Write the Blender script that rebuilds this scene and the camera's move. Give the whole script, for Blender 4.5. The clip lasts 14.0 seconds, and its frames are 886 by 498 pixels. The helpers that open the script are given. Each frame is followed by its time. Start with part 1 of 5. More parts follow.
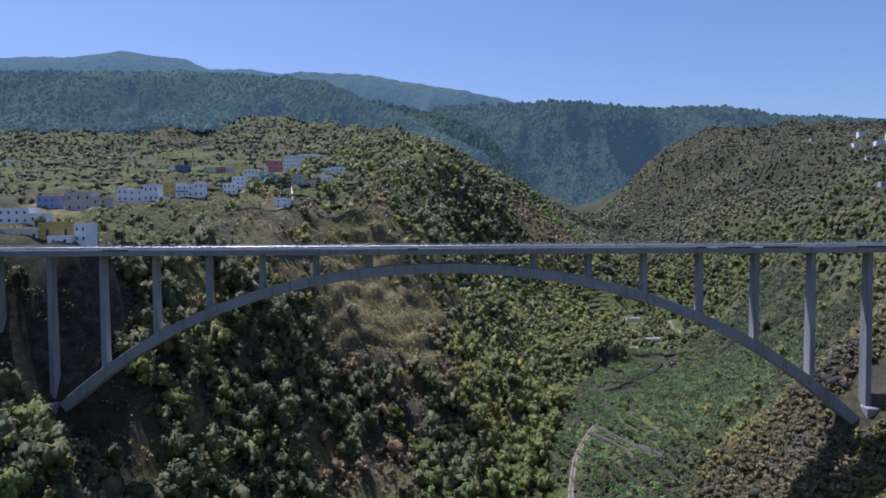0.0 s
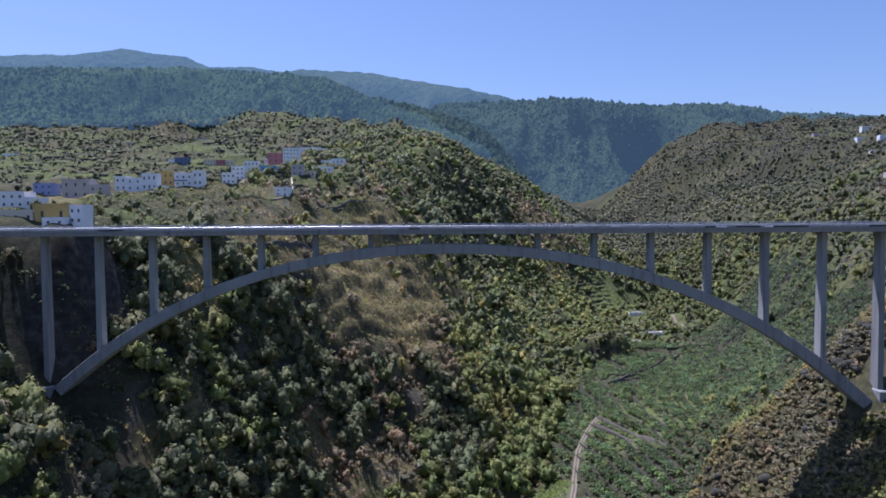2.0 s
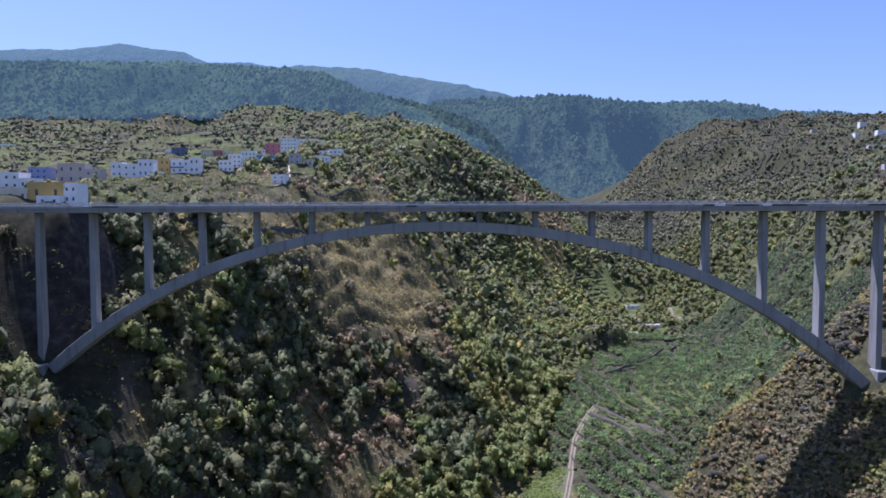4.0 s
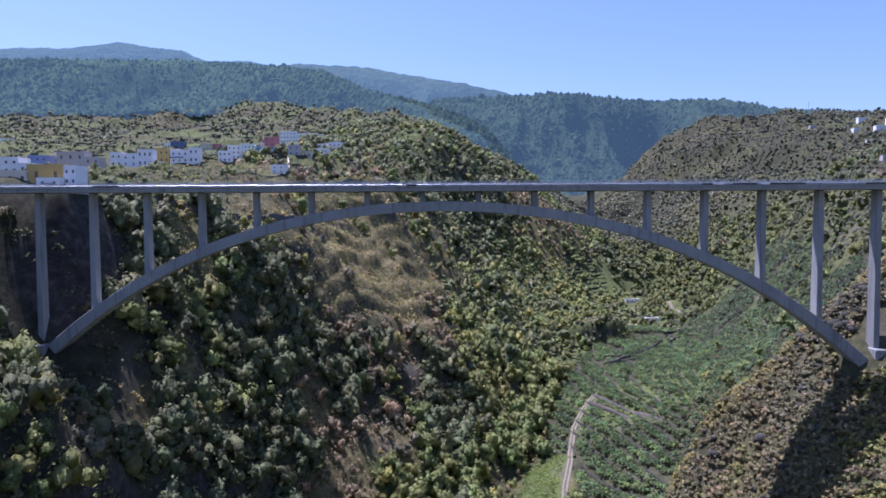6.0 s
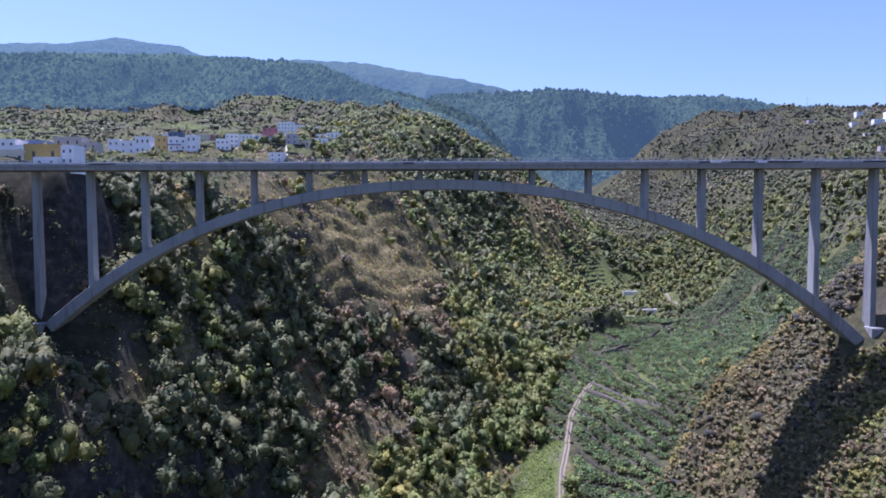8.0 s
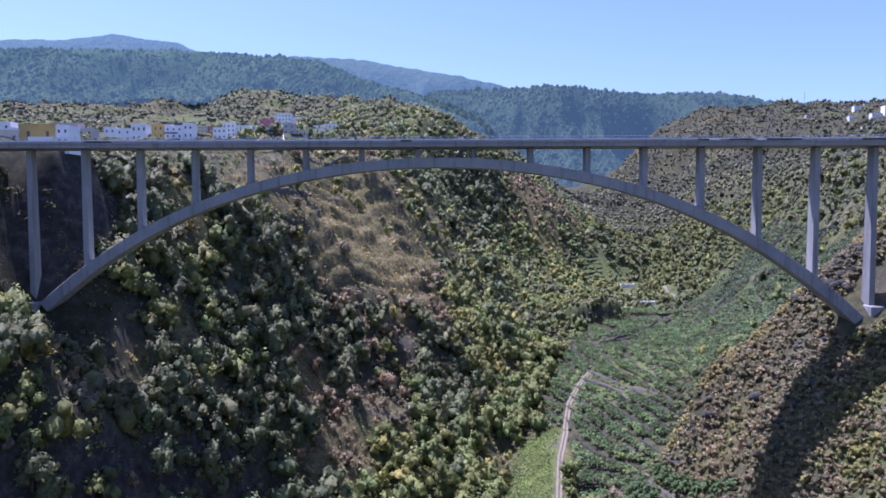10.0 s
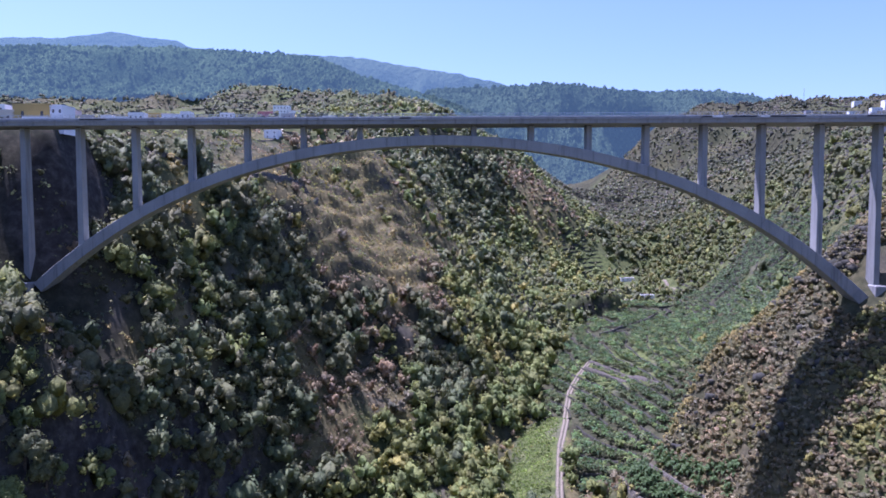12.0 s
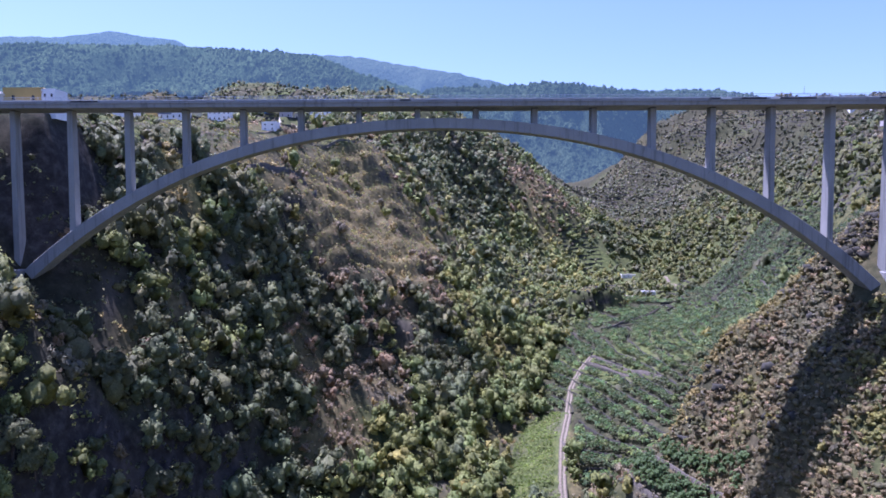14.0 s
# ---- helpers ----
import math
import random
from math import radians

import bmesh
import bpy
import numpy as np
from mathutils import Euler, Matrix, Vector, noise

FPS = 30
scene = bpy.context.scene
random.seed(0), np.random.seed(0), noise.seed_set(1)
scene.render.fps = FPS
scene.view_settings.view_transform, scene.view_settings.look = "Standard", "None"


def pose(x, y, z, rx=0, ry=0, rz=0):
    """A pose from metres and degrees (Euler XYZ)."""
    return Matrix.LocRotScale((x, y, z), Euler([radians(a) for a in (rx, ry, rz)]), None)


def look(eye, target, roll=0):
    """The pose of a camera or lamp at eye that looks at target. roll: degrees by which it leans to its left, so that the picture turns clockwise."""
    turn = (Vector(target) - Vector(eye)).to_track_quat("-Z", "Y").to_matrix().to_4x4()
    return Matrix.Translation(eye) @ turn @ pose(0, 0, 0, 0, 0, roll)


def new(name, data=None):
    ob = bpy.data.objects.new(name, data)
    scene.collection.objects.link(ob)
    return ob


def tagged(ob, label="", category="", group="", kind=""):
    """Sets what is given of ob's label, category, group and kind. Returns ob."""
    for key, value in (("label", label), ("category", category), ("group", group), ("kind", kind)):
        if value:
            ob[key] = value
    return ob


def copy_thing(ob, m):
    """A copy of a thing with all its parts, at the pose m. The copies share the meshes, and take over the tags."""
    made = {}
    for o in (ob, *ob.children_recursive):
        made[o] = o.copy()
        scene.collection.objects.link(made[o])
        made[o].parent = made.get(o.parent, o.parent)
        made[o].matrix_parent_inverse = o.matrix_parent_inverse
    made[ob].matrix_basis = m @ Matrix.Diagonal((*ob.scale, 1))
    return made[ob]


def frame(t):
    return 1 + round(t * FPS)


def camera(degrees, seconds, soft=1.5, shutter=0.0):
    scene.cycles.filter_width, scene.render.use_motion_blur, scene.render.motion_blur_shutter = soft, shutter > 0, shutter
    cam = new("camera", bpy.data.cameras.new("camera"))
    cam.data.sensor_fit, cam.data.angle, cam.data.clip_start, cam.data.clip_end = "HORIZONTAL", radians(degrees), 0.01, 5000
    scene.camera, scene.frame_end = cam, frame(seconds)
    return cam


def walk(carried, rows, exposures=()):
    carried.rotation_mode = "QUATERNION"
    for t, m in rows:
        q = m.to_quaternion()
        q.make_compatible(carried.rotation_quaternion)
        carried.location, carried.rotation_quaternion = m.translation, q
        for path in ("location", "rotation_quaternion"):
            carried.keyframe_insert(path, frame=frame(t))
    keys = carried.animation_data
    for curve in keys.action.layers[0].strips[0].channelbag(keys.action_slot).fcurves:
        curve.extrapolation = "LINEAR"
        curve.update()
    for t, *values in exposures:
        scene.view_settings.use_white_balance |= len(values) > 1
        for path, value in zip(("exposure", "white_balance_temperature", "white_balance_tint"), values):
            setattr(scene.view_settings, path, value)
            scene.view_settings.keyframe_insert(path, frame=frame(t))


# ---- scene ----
cam = camera(64.8, 14.0, soft=1.7)
PATH = [
    (0, (5.035, -219.655, 159.631), (4.966, -217.658, 159.533), -0.4),
    (0.5, (4.69, -218.331, 158.244), (4.622, -216.335, 158.145), -0.4),
    (1, (4.514, -217.153, 156.66), (4.448, -215.156, 156.559), -0.4),
    (1.5, (4.337, -216.022, 155.14), (4.266, -214.026, 155.039), -0.4),
    (2, (4.272, -215.211, 153.578), (4.201, -213.215, 153.477), -0.4),
    (2.5, (4.352, -214.431, 151.983), (4.282, -212.434, 151.885), -0.4),
    (3, (4.459, -213.948, 150.455), (4.391, -211.952, 150.353), -0.3),
    (5.5, (4.321, -215.062, 143.061), (4.258, -213.066, 142.952), -0.1),
    (6, (4.36, -215.165, 141.491), (4.298, -213.169, 141.382), -0.2),
    (6.5, (4.455, -215.288, 140.118), (4.394, -213.292, 140.006), -0.2),
    (7, (4.512, -215.302, 138.648), (4.452, -213.306, 138.534), -0.1),
    (7.5, (4.45, -215.504, 137.229), (4.391, -213.508, 137.114), -0.1),
    (8, (4.579, -215.583, 135.727), (4.522, -213.587, 135.61), -0.1),
    (10.5, (4.593, -214.322, 128.24), (4.543, -212.326, 128.117), -0.1),
    (11, (4.576, -213.82, 126.701), (4.527, -211.825, 126.578), -0.1),
    (11.5, (4.502, -213.261, 125.149), (4.454, -211.265, 125.025), -0.1),
    (12, (4.394, -212.409, 123.578), (4.346, -210.413, 123.453), -0.1),
    (12.5, (4.155, -211.453, 122.081), (4.108, -209.457, 121.955), -0.1),
    (13, (3.982, -210.294, 120.918), (3.936, -208.298, 120.793), -0.1),
    (13.5, (3.808, -209.012, 119.905), (3.763, -207.016, 119.781), -0.1),
    (14, (3.594, -207.355, 119.022), (3.549, -205.359, 118.898), -0.1),
]
walk(cam, [(t, look(eye, target, roll)) for t, eye, target, roll in PATH],
     exposures=[(0, 0.23, 5090, 24), (3, 0.52, 5070, 28), (6.5, 0.77, 5000, 33), (14, 1.06, 4880, 42)])

# ---- world, sun, exposure ----
SUN_TO = Vector((-0.32, 0.31, 1.0)).normalized()
world = bpy.data.worlds.new("world")
scene.world = world
world.use_nodes = True
wt = world.node_tree
sky = wt.nodes.new("ShaderNodeTexSky")
sky.sky_type = "NISHITA"
sky.sun_disc = False
sky.sun_elevation = math.asin(SUN_TO.z)
sky.sun_rotation = math.atan2(SUN_TO.x, SUN_TO.y)
sky.altitude = 350
sky.air_density, sky.dust_density, sky.ozone_density = 1.0, 1.7, 1.5
wt.links.new(sky.outputs[0], wt.nodes["Background"].inputs[0])
wt.nodes["Background"].inputs[1].default_value = 0.088
sun = new("sun", bpy.data.lights.new("sun", "SUN"))
sun.data.energy, sun.data.angle, sun.data.color = 5.0, radians(0.55), (1.0, 0.90, 0.79)
sun.matrix_basis = look(SUN_TO * 900, (0, 0, 0))

# ---- small tools ----
RNG = np.random.default_rng(11)


def smooth(a, b, v):
    t = np.clip((v - a) / (b - a), 0, 1)
    return t * t * (3 - 2 * t)


def hash2(ix, iy, seed):
    h = (ix.astype(np.int64) * 374761393 + iy.astype(np.int64) * 668265263 + seed * 974634777) & 0xFFFFFFFF
    h = ((h ^ (h >> 13)) * 1274126177) & 0xFFFFFFFF
    return ((h ^ (h >> 16)) & 0xFFFF) / 65535.0


def vnoise(x, y, seed=0):
    """Smooth noise from -1 to 1."""
    ix, iy = np.floor(x), np.floor(y)
    fx, fy = x - ix, y - iy
    fx, fy = fx * fx * (3 - 2 * fx), fy * fy * (3 - 2 * fy)
    a, b = hash2(ix, iy, seed), hash2(ix + 1, iy, seed)
    c, d = hash2(ix, iy + 1, seed), hash2(ix + 1, iy + 1, seed)
    return 2 * ((a * (1 - fx) + b * fx) * (1 - fy) + (c * (1 - fx) + d * fx) * fy) - 1


def fbm(x, y, size, octaves=4, seed=0, gain=0.5):
    out, amp, s = np.zeros_like(x), 1.0, size
    for i in range(octaves):
        out = out + amp * vnoise(x / s + 17.3 * i, y / s - 9.1 * i, seed + i)
        amp, s = amp * gain, s * 0.49
    return out


def ridged(x, y, size, octaves=4, seed=0):
    out, amp, s = np.zeros_like(x), 1.0, size
    for i in range(octaves):
        out = out + amp * (1 - 2 * np.abs(vnoise(x / s + 3.7 * i, y / s + 5.9 * i, seed + i)))
        amp, s = amp * 0.5, s * 0.5
    return out


def mesh_of(name, verts, faces, material=None, flat=True):
    me = bpy.data.meshes.new(name)
    me.from_pydata(verts, [], faces)
    if material:
        me.materials.append(material)
    if not flat:
        me.polygons.foreach_set("use_smooth", [True] * len(me.polygons))
    me.update()
    return me


def array_mesh(name, co, quads, material=None, flat=True):
    """A mesh from numpy arrays: co (n, 3), quads (m, 3 or 4)."""
    co, quads = np.ascontiguousarray(co, np.float32), np.ascontiguousarray(quads, np.int32)
    me = bpy.data.meshes.new(name)
    m, k = quads.shape
    me.vertices.add(len(co))
    me.vertices.foreach_set("co", co.ravel())
    me.loops.add(m * k)
    me.loops.foreach_set("vertex_index", quads.ravel())
    me.polygons.add(m)
    me.polygons.foreach_set("loop_start", np.arange(m, dtype=np.int32) * k)
    if not flat:
        me.polygons.foreach_set("use_smooth", np.ones(m, bool))
    me.update(calc_edges=True)
    if material:
        me.materials.append(material)
    return me


def box_bm(bm, lo, hi):
    v = [bm.verts.new((x, y, z)) for z in (lo[2], hi[2]) for y in (lo[1], hi[1]) for x in (lo[0], hi[0])]
    for f in ((0, 2, 3, 1), (4, 5, 7, 6), (0, 1, 5, 4), (2, 6, 7, 3), (0, 4, 6, 2), (1, 3, 7, 5)):
        bm.faces.new([v[i] for i in f])
    return v


def part(name, bm, material, parent, label=""):
    me = bpy.data.meshes.new(name)
    bmesh.ops.recalc_face_normals(bm, faces=bm.faces)
    bm.to_mesh(me)
    bm.free()
    if material:
        me.materials.append(material)
    ob = new(name, me)
    ob.parent = parent
    return tagged(ob, label) if label else ob


def box_part(name, lo, hi, material, parent, label="", bevel=0.0):
    bm = bmesh.new()
    box_bm(bm, lo, hi)
    if bevel:
        bmesh.ops.bevel(bm, geom=bm.edges[:], offset=bevel, segments=1, affect="EDGES")
    return part(name, bm, material, parent, label)


def child(name, me, parent, m=None):
    ob = new(name, me)
    ob.parent = parent
    if m is not None:
        ob.matrix_basis = m
    return ob


# ---- materials ----
class Nodes:
    def __init__(self, name):
        self.mat = bpy.data.materials.new(name)
        self.mat.use_nodes = True
        self.t = self.mat.node_tree
        self.bsdf = self.t.nodes["Principled BSDF"]

    def add(self, kind, **values):
        n = self.t.nodes.new(kind)
        for key, value in values.items():
            n.inputs[key.replace("_", " ")].default_value = value
        return n

    def link(self, a, b):
        self.t.links.new(a, b)

    def coords(self):
        return self.add("ShaderNodeNewGeometry").outputs["Position"]

    def noise(self, size, detail=4.0, rough=0.55, at=None, squash=None):
        n = self.add("ShaderNodeTexNoise", Scale=1.0 / size, Detail=detail, Roughness=rough)
        src = at or self.coords()
        if squash:
            m = self.add("ShaderNodeMapping")
            m.inputs["Scale"].default_value = squash
            self.link(src, m.inputs["Vector"])
            src = m.outputs[0]
        self.link(src, n.inputs["Vector"])
        return n.outputs["Fac"]

    def ramp(self, fac, stops):
        r = self.add("ShaderNodeValToRGB")
        e = r.color_ramp.elements
        while len(e) < len(stops):
            e.new(0.5)
        for el, (p, c) in zip(e, stops):
            el.position, el.color = p, (*c, 1)
        self.link(fac, r.inputs[0])
        return r.outputs[0]

    def mix(self, fac, a, b, mode="MIX"):
        m = self.t.nodes.new("ShaderNodeMix")
        m.data_type, m.blend_type = "RGBA", mode
        for value, socket in ((fac, m.inputs[0]), (a, m.inputs[6]), (b, m.inputs[7])):
            if isinstance(value, (int, float)):
                socket.default_value = value
            elif isinstance(value, tuple):
                socket.default_value = (*value, 1)
            else:
                self.link(value, socket)
        return m.outputs[2]

    def sharpen(self, fac, lo, hi):
        m = self.add("ShaderNodeMapRange")
        m.interpolation_type = "SMOOTHSTEP"
        m.inputs["From Min"].default_value, m.inputs["From Max"].default_value = lo, hi
        self.link(fac, m.inputs["Value"])
        return m.outputs[0]

    def bump(self, height, strength, distance):
        b = self.add("ShaderNodeBump", Strength=strength, Distance=distance)
        self.link(height, b.inputs["Height"])
        self.link(b.outputs[0], self.bsdf.inputs["Normal"])

    def done(self, color, rough=0.85, spec=0.3, metal=0.0):
        if isinstance(color, tuple):
            self.bsdf.inputs["Base Color"].default_value = (*color, 1)
        else:
            self.link(color, self.bsdf.inputs["Base Color"])
        self.bsdf.inputs["Roughness"].default_value = rough
        self.bsdf.inputs["Specular IOR Level"].default_value = spec
        self.bsdf.inputs["Metallic"].default_value = metal
        return self.mat


def concrete(name, light, dark, streak=True):
    n = Nodes(name)
    big = n.noise(6.0, 3)
    fine = n.noise(0.5, 5, 0.65)
    c = n.ramp(big, [(0.3, dark), (0.7, light)])
    c = n.mix(0.25, c, n.ramp(fine, [(0.3, tuple(v * 0.6 for v in dark)), (0.7, light)]))
    if streak:
        run = n.noise(1.2, 4, 0.6, squash=(1, 1, 0.06))
        c = n.mix(n.sharpen(run, 0.5, 0.72), c, tuple(v * 0.55 for v in dark), "MIX")
    info = n.add("ShaderNodeObjectInfo")
    c = n.mix(0.35, c, n.mix(info.outputs["Random"], dark, light))
    n.bump(fine, 0.25, 0.03)
    return n.done(c, 0.9, 0.25)


CONCRETE = concrete("concrete", (0.35, 0.352, 0.33), (0.235, 0.236, 0.222))
CONCRETE_DECK = concrete("deck_concrete", (0.36, 0.36, 0.35), (0.24, 0.24, 0.236))
STEEL = Nodes("galvanised_steel")
STEEL = STEEL.done(STEEL.ramp(STEEL.noise(2.0), [(0.3, (0.45, 0.46, 0.47)), (0.7, (0.6, 0.61, 0.62))]), 0.45, 0.5, 0.6)
DARK_PANEL = Nodes("dark_panel")
DARK_PANEL = DARK_PANEL.done(DARK_PANEL.ramp(DARK_PANEL.noise(1.0), [(0.3, (0.035, 0.037, 0.04)), (0.7, (0.06, 0.06, 0.065))]), 0.6)
WHITE_PANEL = Nodes("white_panel")
WHITE_PANEL = WHITE_PANEL.done(WHITE_PANEL.ramp(WHITE_PANEL.noise(0.8), [(0.3, (0.68, 0.68, 0.67)), (0.7, (0.8, 0.8, 0.79))]), 0.5)
ASPHALT = Nodes("asphalt")
ASPHALT.bump(ASPHALT.noise(0.05, 3), 0.3, 0.01)
ASPHALT = ASPHALT.done(ASPHALT.mix(0.3, ASPHALT.ramp(ASPHALT.noise(4.0), [(0.3, (0.045, 0.045, 0.047)), (0.7, (0.075, 0.075, 0.076))]), ASPHALT.ramp(ASPHALT.noise(0.3), [(0.3, (0.03, 0.03, 0.03)), (0.7, (0.1, 0.1, 0.1))])), 0.9)


def ground_material():
    n = Nodes("hillside_ground")
    cover = n.add("ShaderNodeVertexColor")
    cover.layer_name = "cover"
    sep = n.add("ShaderNodeSeparateColor")
    n.link(cover.outputs["Color"], sep.inputs[0])
    dry, green, bare = sep.outputs[0], sep.outputs[1], sep.outputs[2]
    a, b, c = n.noise(22.0, 5, 0.6), n.noise(3.0, 5, 0.65), n.noise(0.6, 4, 0.6)
    scrub = n.ramp(b, [(0.28, (0.026, 0.030, 0.016)), (0.5, (0.056, 0.058, 0.029)), (0.72, (0.100, 0.088, 0.050))])
    straw = n.ramp(b, [(0.28, (0.075, 0.064, 0.030)), (0.5, (0.165, 0.138, 0.060)), (0.72, (0.27, 0.225, 0.095))])
    grass = n.ramp(b, [(0.28, (0.042, 0.058, 0.020)), (0.5, (0.090, 0.110, 0.034)), (0.72, (0.165, 0.178, 0.056))])
    rock = n.ramp(b, [(0.28, (0.020, 0.019, 0.018)), (0.5, (0.045, 0.042, 0.039)), (0.72, (0.10, 0.092, 0.084))])
    col = n.mix(n.sharpen(a, 0.42, 0.6), scrub, n.mix(0.2, scrub, straw))
    lava_shade = n.ramp(b, [(0.28, (0.020, 0.021, 0.013)), (0.5, (0.042, 0.041, 0.025)), (0.72, (0.080, 0.070, 0.044))])
    # alpha 0 gives dark soil, also used as painted shade on woods and cliff
    col = n.mix(cover.outputs["Alpha"], lava_shade, col)
    col = n.mix(dry, col, straw)
    col = n.mix(green, col, grass)
    geo = n.add("ShaderNodeNewGeometry")
    up = n.add("ShaderNodeSeparateXYZ")
    n.link(geo.outputs["Normal"], up.inputs[0])
    steep = n.sharpen(up.outputs["Z"], 0.52, 0.3)
    col = n.mix(steep, col, rock)
    col = n.mix(bare, col, n.ramp(c, [(0.3, (0.09, 0.075, 0.06)), (0.7, (0.19, 0.165, 0.135))]))
    n.bump(n.mix(0.5, b, c), 0.9, 0.5)
    return n.done(col, 0.95, 0.15)


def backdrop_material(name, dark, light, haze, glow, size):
    """Far forest, with the haze of the air before it put in as emission."""
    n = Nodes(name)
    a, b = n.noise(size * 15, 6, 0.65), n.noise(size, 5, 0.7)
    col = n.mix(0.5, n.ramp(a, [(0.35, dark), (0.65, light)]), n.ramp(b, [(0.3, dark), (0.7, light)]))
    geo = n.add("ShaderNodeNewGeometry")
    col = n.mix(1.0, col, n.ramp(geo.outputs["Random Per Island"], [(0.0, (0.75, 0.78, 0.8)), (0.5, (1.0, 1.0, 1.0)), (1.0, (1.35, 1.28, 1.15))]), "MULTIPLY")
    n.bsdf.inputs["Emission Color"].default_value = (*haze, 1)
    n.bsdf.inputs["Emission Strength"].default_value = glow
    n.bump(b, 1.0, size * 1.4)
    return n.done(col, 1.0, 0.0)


GROUND = ground_material()

# ---- the lie of the land: named lines of the plan (x, y, height) ----
BED = [(-15, -450, -45), (-8, -200, -28), (2, -60, -12), (12, 20, -4), (20, 60, 0), (27, 110, 1), (38, 150, 7), (55, 220, 19),
       (72, 300, 27), (100, 380, 31), (160, 470, 34), (215, 600, 38), (250, 750, 70), (265, 900, 95), (300, 1150, 115), (330, 1500, 140), (360, 2100, 180)]
FIELD = [(48, 70, 6), (53, 105, 10), (60, 146, 13), (68, 182, 18), (83, 212, 28), (110, 300, 33), (150, 400, 38)]
FIELD_EDGE = [(90, 60, 14), (104, 110, 26), (133, 161, 43), (160, 215, 52), (190, 300, 47), (200, 356, 42), (240, 450, 46), (290, 600, 75)]
RIGHT_SLOPE = [(165, 100, 92), (196, 202, 76), (225, 280, 90), (258, 337, 111), (276, 363, 122), (330, 500, 135), (390, 700, 150), (400, 900, 165), (435, 1150, 200)]
RIGHT_RIM = [(200, -400, 135), (185, -150, 140), (176, -50, 143), (172, 0, 146), (195, 50, 150), (240, 120, 153), (275, 200, 158), (300, 300, 166), (320, 400, 174), (393, 450, 183), (470, 620, 210), (579, 800, 240)]
RIGHT_HILL = [(430, 1250, 245), (400, 1500, 220), (485, 1500, 305), (584, 1500, 346), (786, 1500, 340), (1100, 1400, 325), (180, 1000, 130), (210, 1200, 145), (230, 1500, 160), (140, 1150, 185), (521, 1070, 247), (635, 900, 279), (900, 700, 260), (700, 1950, 260), (1300, 500, 260), (500, 200, 200), (500, -300, 180)]
SPUR = [(150, 12, 128), (130, 14, 113), (120, 8, 97), (107, 14, 84), (95, 5, 70), (86, 10, 55), (77, 12, 43)]
SPUR_CREST = [(125, 34, 97), (117, 33, 89), (106, 32, 78), (96, 32, 70), (88, 31, 62), (83, 30, 55), (75, 29, 40)]
LEDGE_UPPER = [(64, 17, 37.5), (68, 10, 36.5), (72, 1, 35.6), (76, -7, 35.4), (79, -13, 35.4)]
LEDGE_LOWER = [(58, 13, 33.5), (57.5, 8, 32.5), (60, 2, 31.8), (64, -5, 31.6)]
LEDGE_FOOT = [(54, 14, 26), (54, 6, 24), (57, -1, 24), (61, -9, 23)]
SPUR_BACK = [(150, 60, 100), (128, 55, 70), (105, 48, 38), (84, 42, 17), (66, 40, 9)]
SPUR_LIP = [(150, -13, 114), (132, -11, 96), (118, -10, 86), (110, -11, 81), (101, -15, 73), (94, -19, 63.5), (82, -26, 43), (72, -32, 24), (62, -40, 5)]
RAVINE_BANK = [(155, -32, 116), (128, -36, 90), (109, -31, 71), (100, -42, 59), (90, -58, 46), (120, -80, 78), (70, -100, 10), (140, -160, 90), (90, -260, 20)]
LEFT_FOOT = [(-176, 0, 147), (-160, 0, 138), (-146, 0, 124), (-128, -1, 101.5), (-118, 0, 92), (-104, 7, 86), (-111, 21, 101)]
LEFT_CLIFF = [(-108, -70, 74), (-99, -40, 68), (-92, -20, 62), (-86, -5, 55), (-80, 18, 48), (-75, 37, 42), (-58, 58, 30), (-38, 71, 22)]
LEFT_CLIFF_FOOT = [(-96, -72, 28), (-86, -42, 22), (-80, -20, 18), (-74, -4, 15), (-68, 18, 12), (-62, 32, 11), (-46, 46, 8), (-28, 56, 5)]
LEFT_BANK = [(-150, -40, 114), (-125, -42, 96), (-110, -30, 89), (-101, -15, 71), (-99, 1, 73), (-60, -40, 2), (-120, -150, 60), (-60, -150, -8), (-100, -300, 20)]
LEFT_RIM = [(-210, -400, 135), (-200, -150, 140), (-182, -40, 144), (-165, 16, 149), (-150, 14, 150), (-129, 15, 150.3), (-129, 32, 150.3), (-139, 58, 150.3), (-132, 95, 150), (-113, 140, 152), (-98, 168, 152)]
LEFT_LEDGE = [(-124, 17, 128), (-124, 33, 131), (-131, 56, 142), (-126, 90, 143), (-112, 118, 143), (-95, 153, 145)]
CANAL = [(-126, 68, 135), (-113, 92, 132), (-97, 118, 129), (-80, 144, 126), (-66, 164, 120)]
LEFT_SHELF = [(-121, 22, 116), (-97, 38, 83), (-100, 75, 101), (-86, 105, 108), (-78, 140, 113)]
LEFT_SLOPE = [(-76, 37, 42), (-74, 80, 61), (-59, 78, 43), (-68, 121, 81), (-38, 71, 22), (-29, 142, 56), (-19, 93, 20), (3, 187, 48), (6, 123, 20), (-48, 10, 4)]
SPUR_TOP = [(-69, 174, 117), (-50, 170, 98), (-42, 230, 108), (-38, 296, 128), (-25, 321, 128), (42, 294, 40), (10, 250, 62), (-8, 400, 120), (50, 420, 62), (27, 512, 82), (60, 570, 90), (100, 600, 80), (20, 465, 76), (70, 400, 50), (110, 387, 33)]
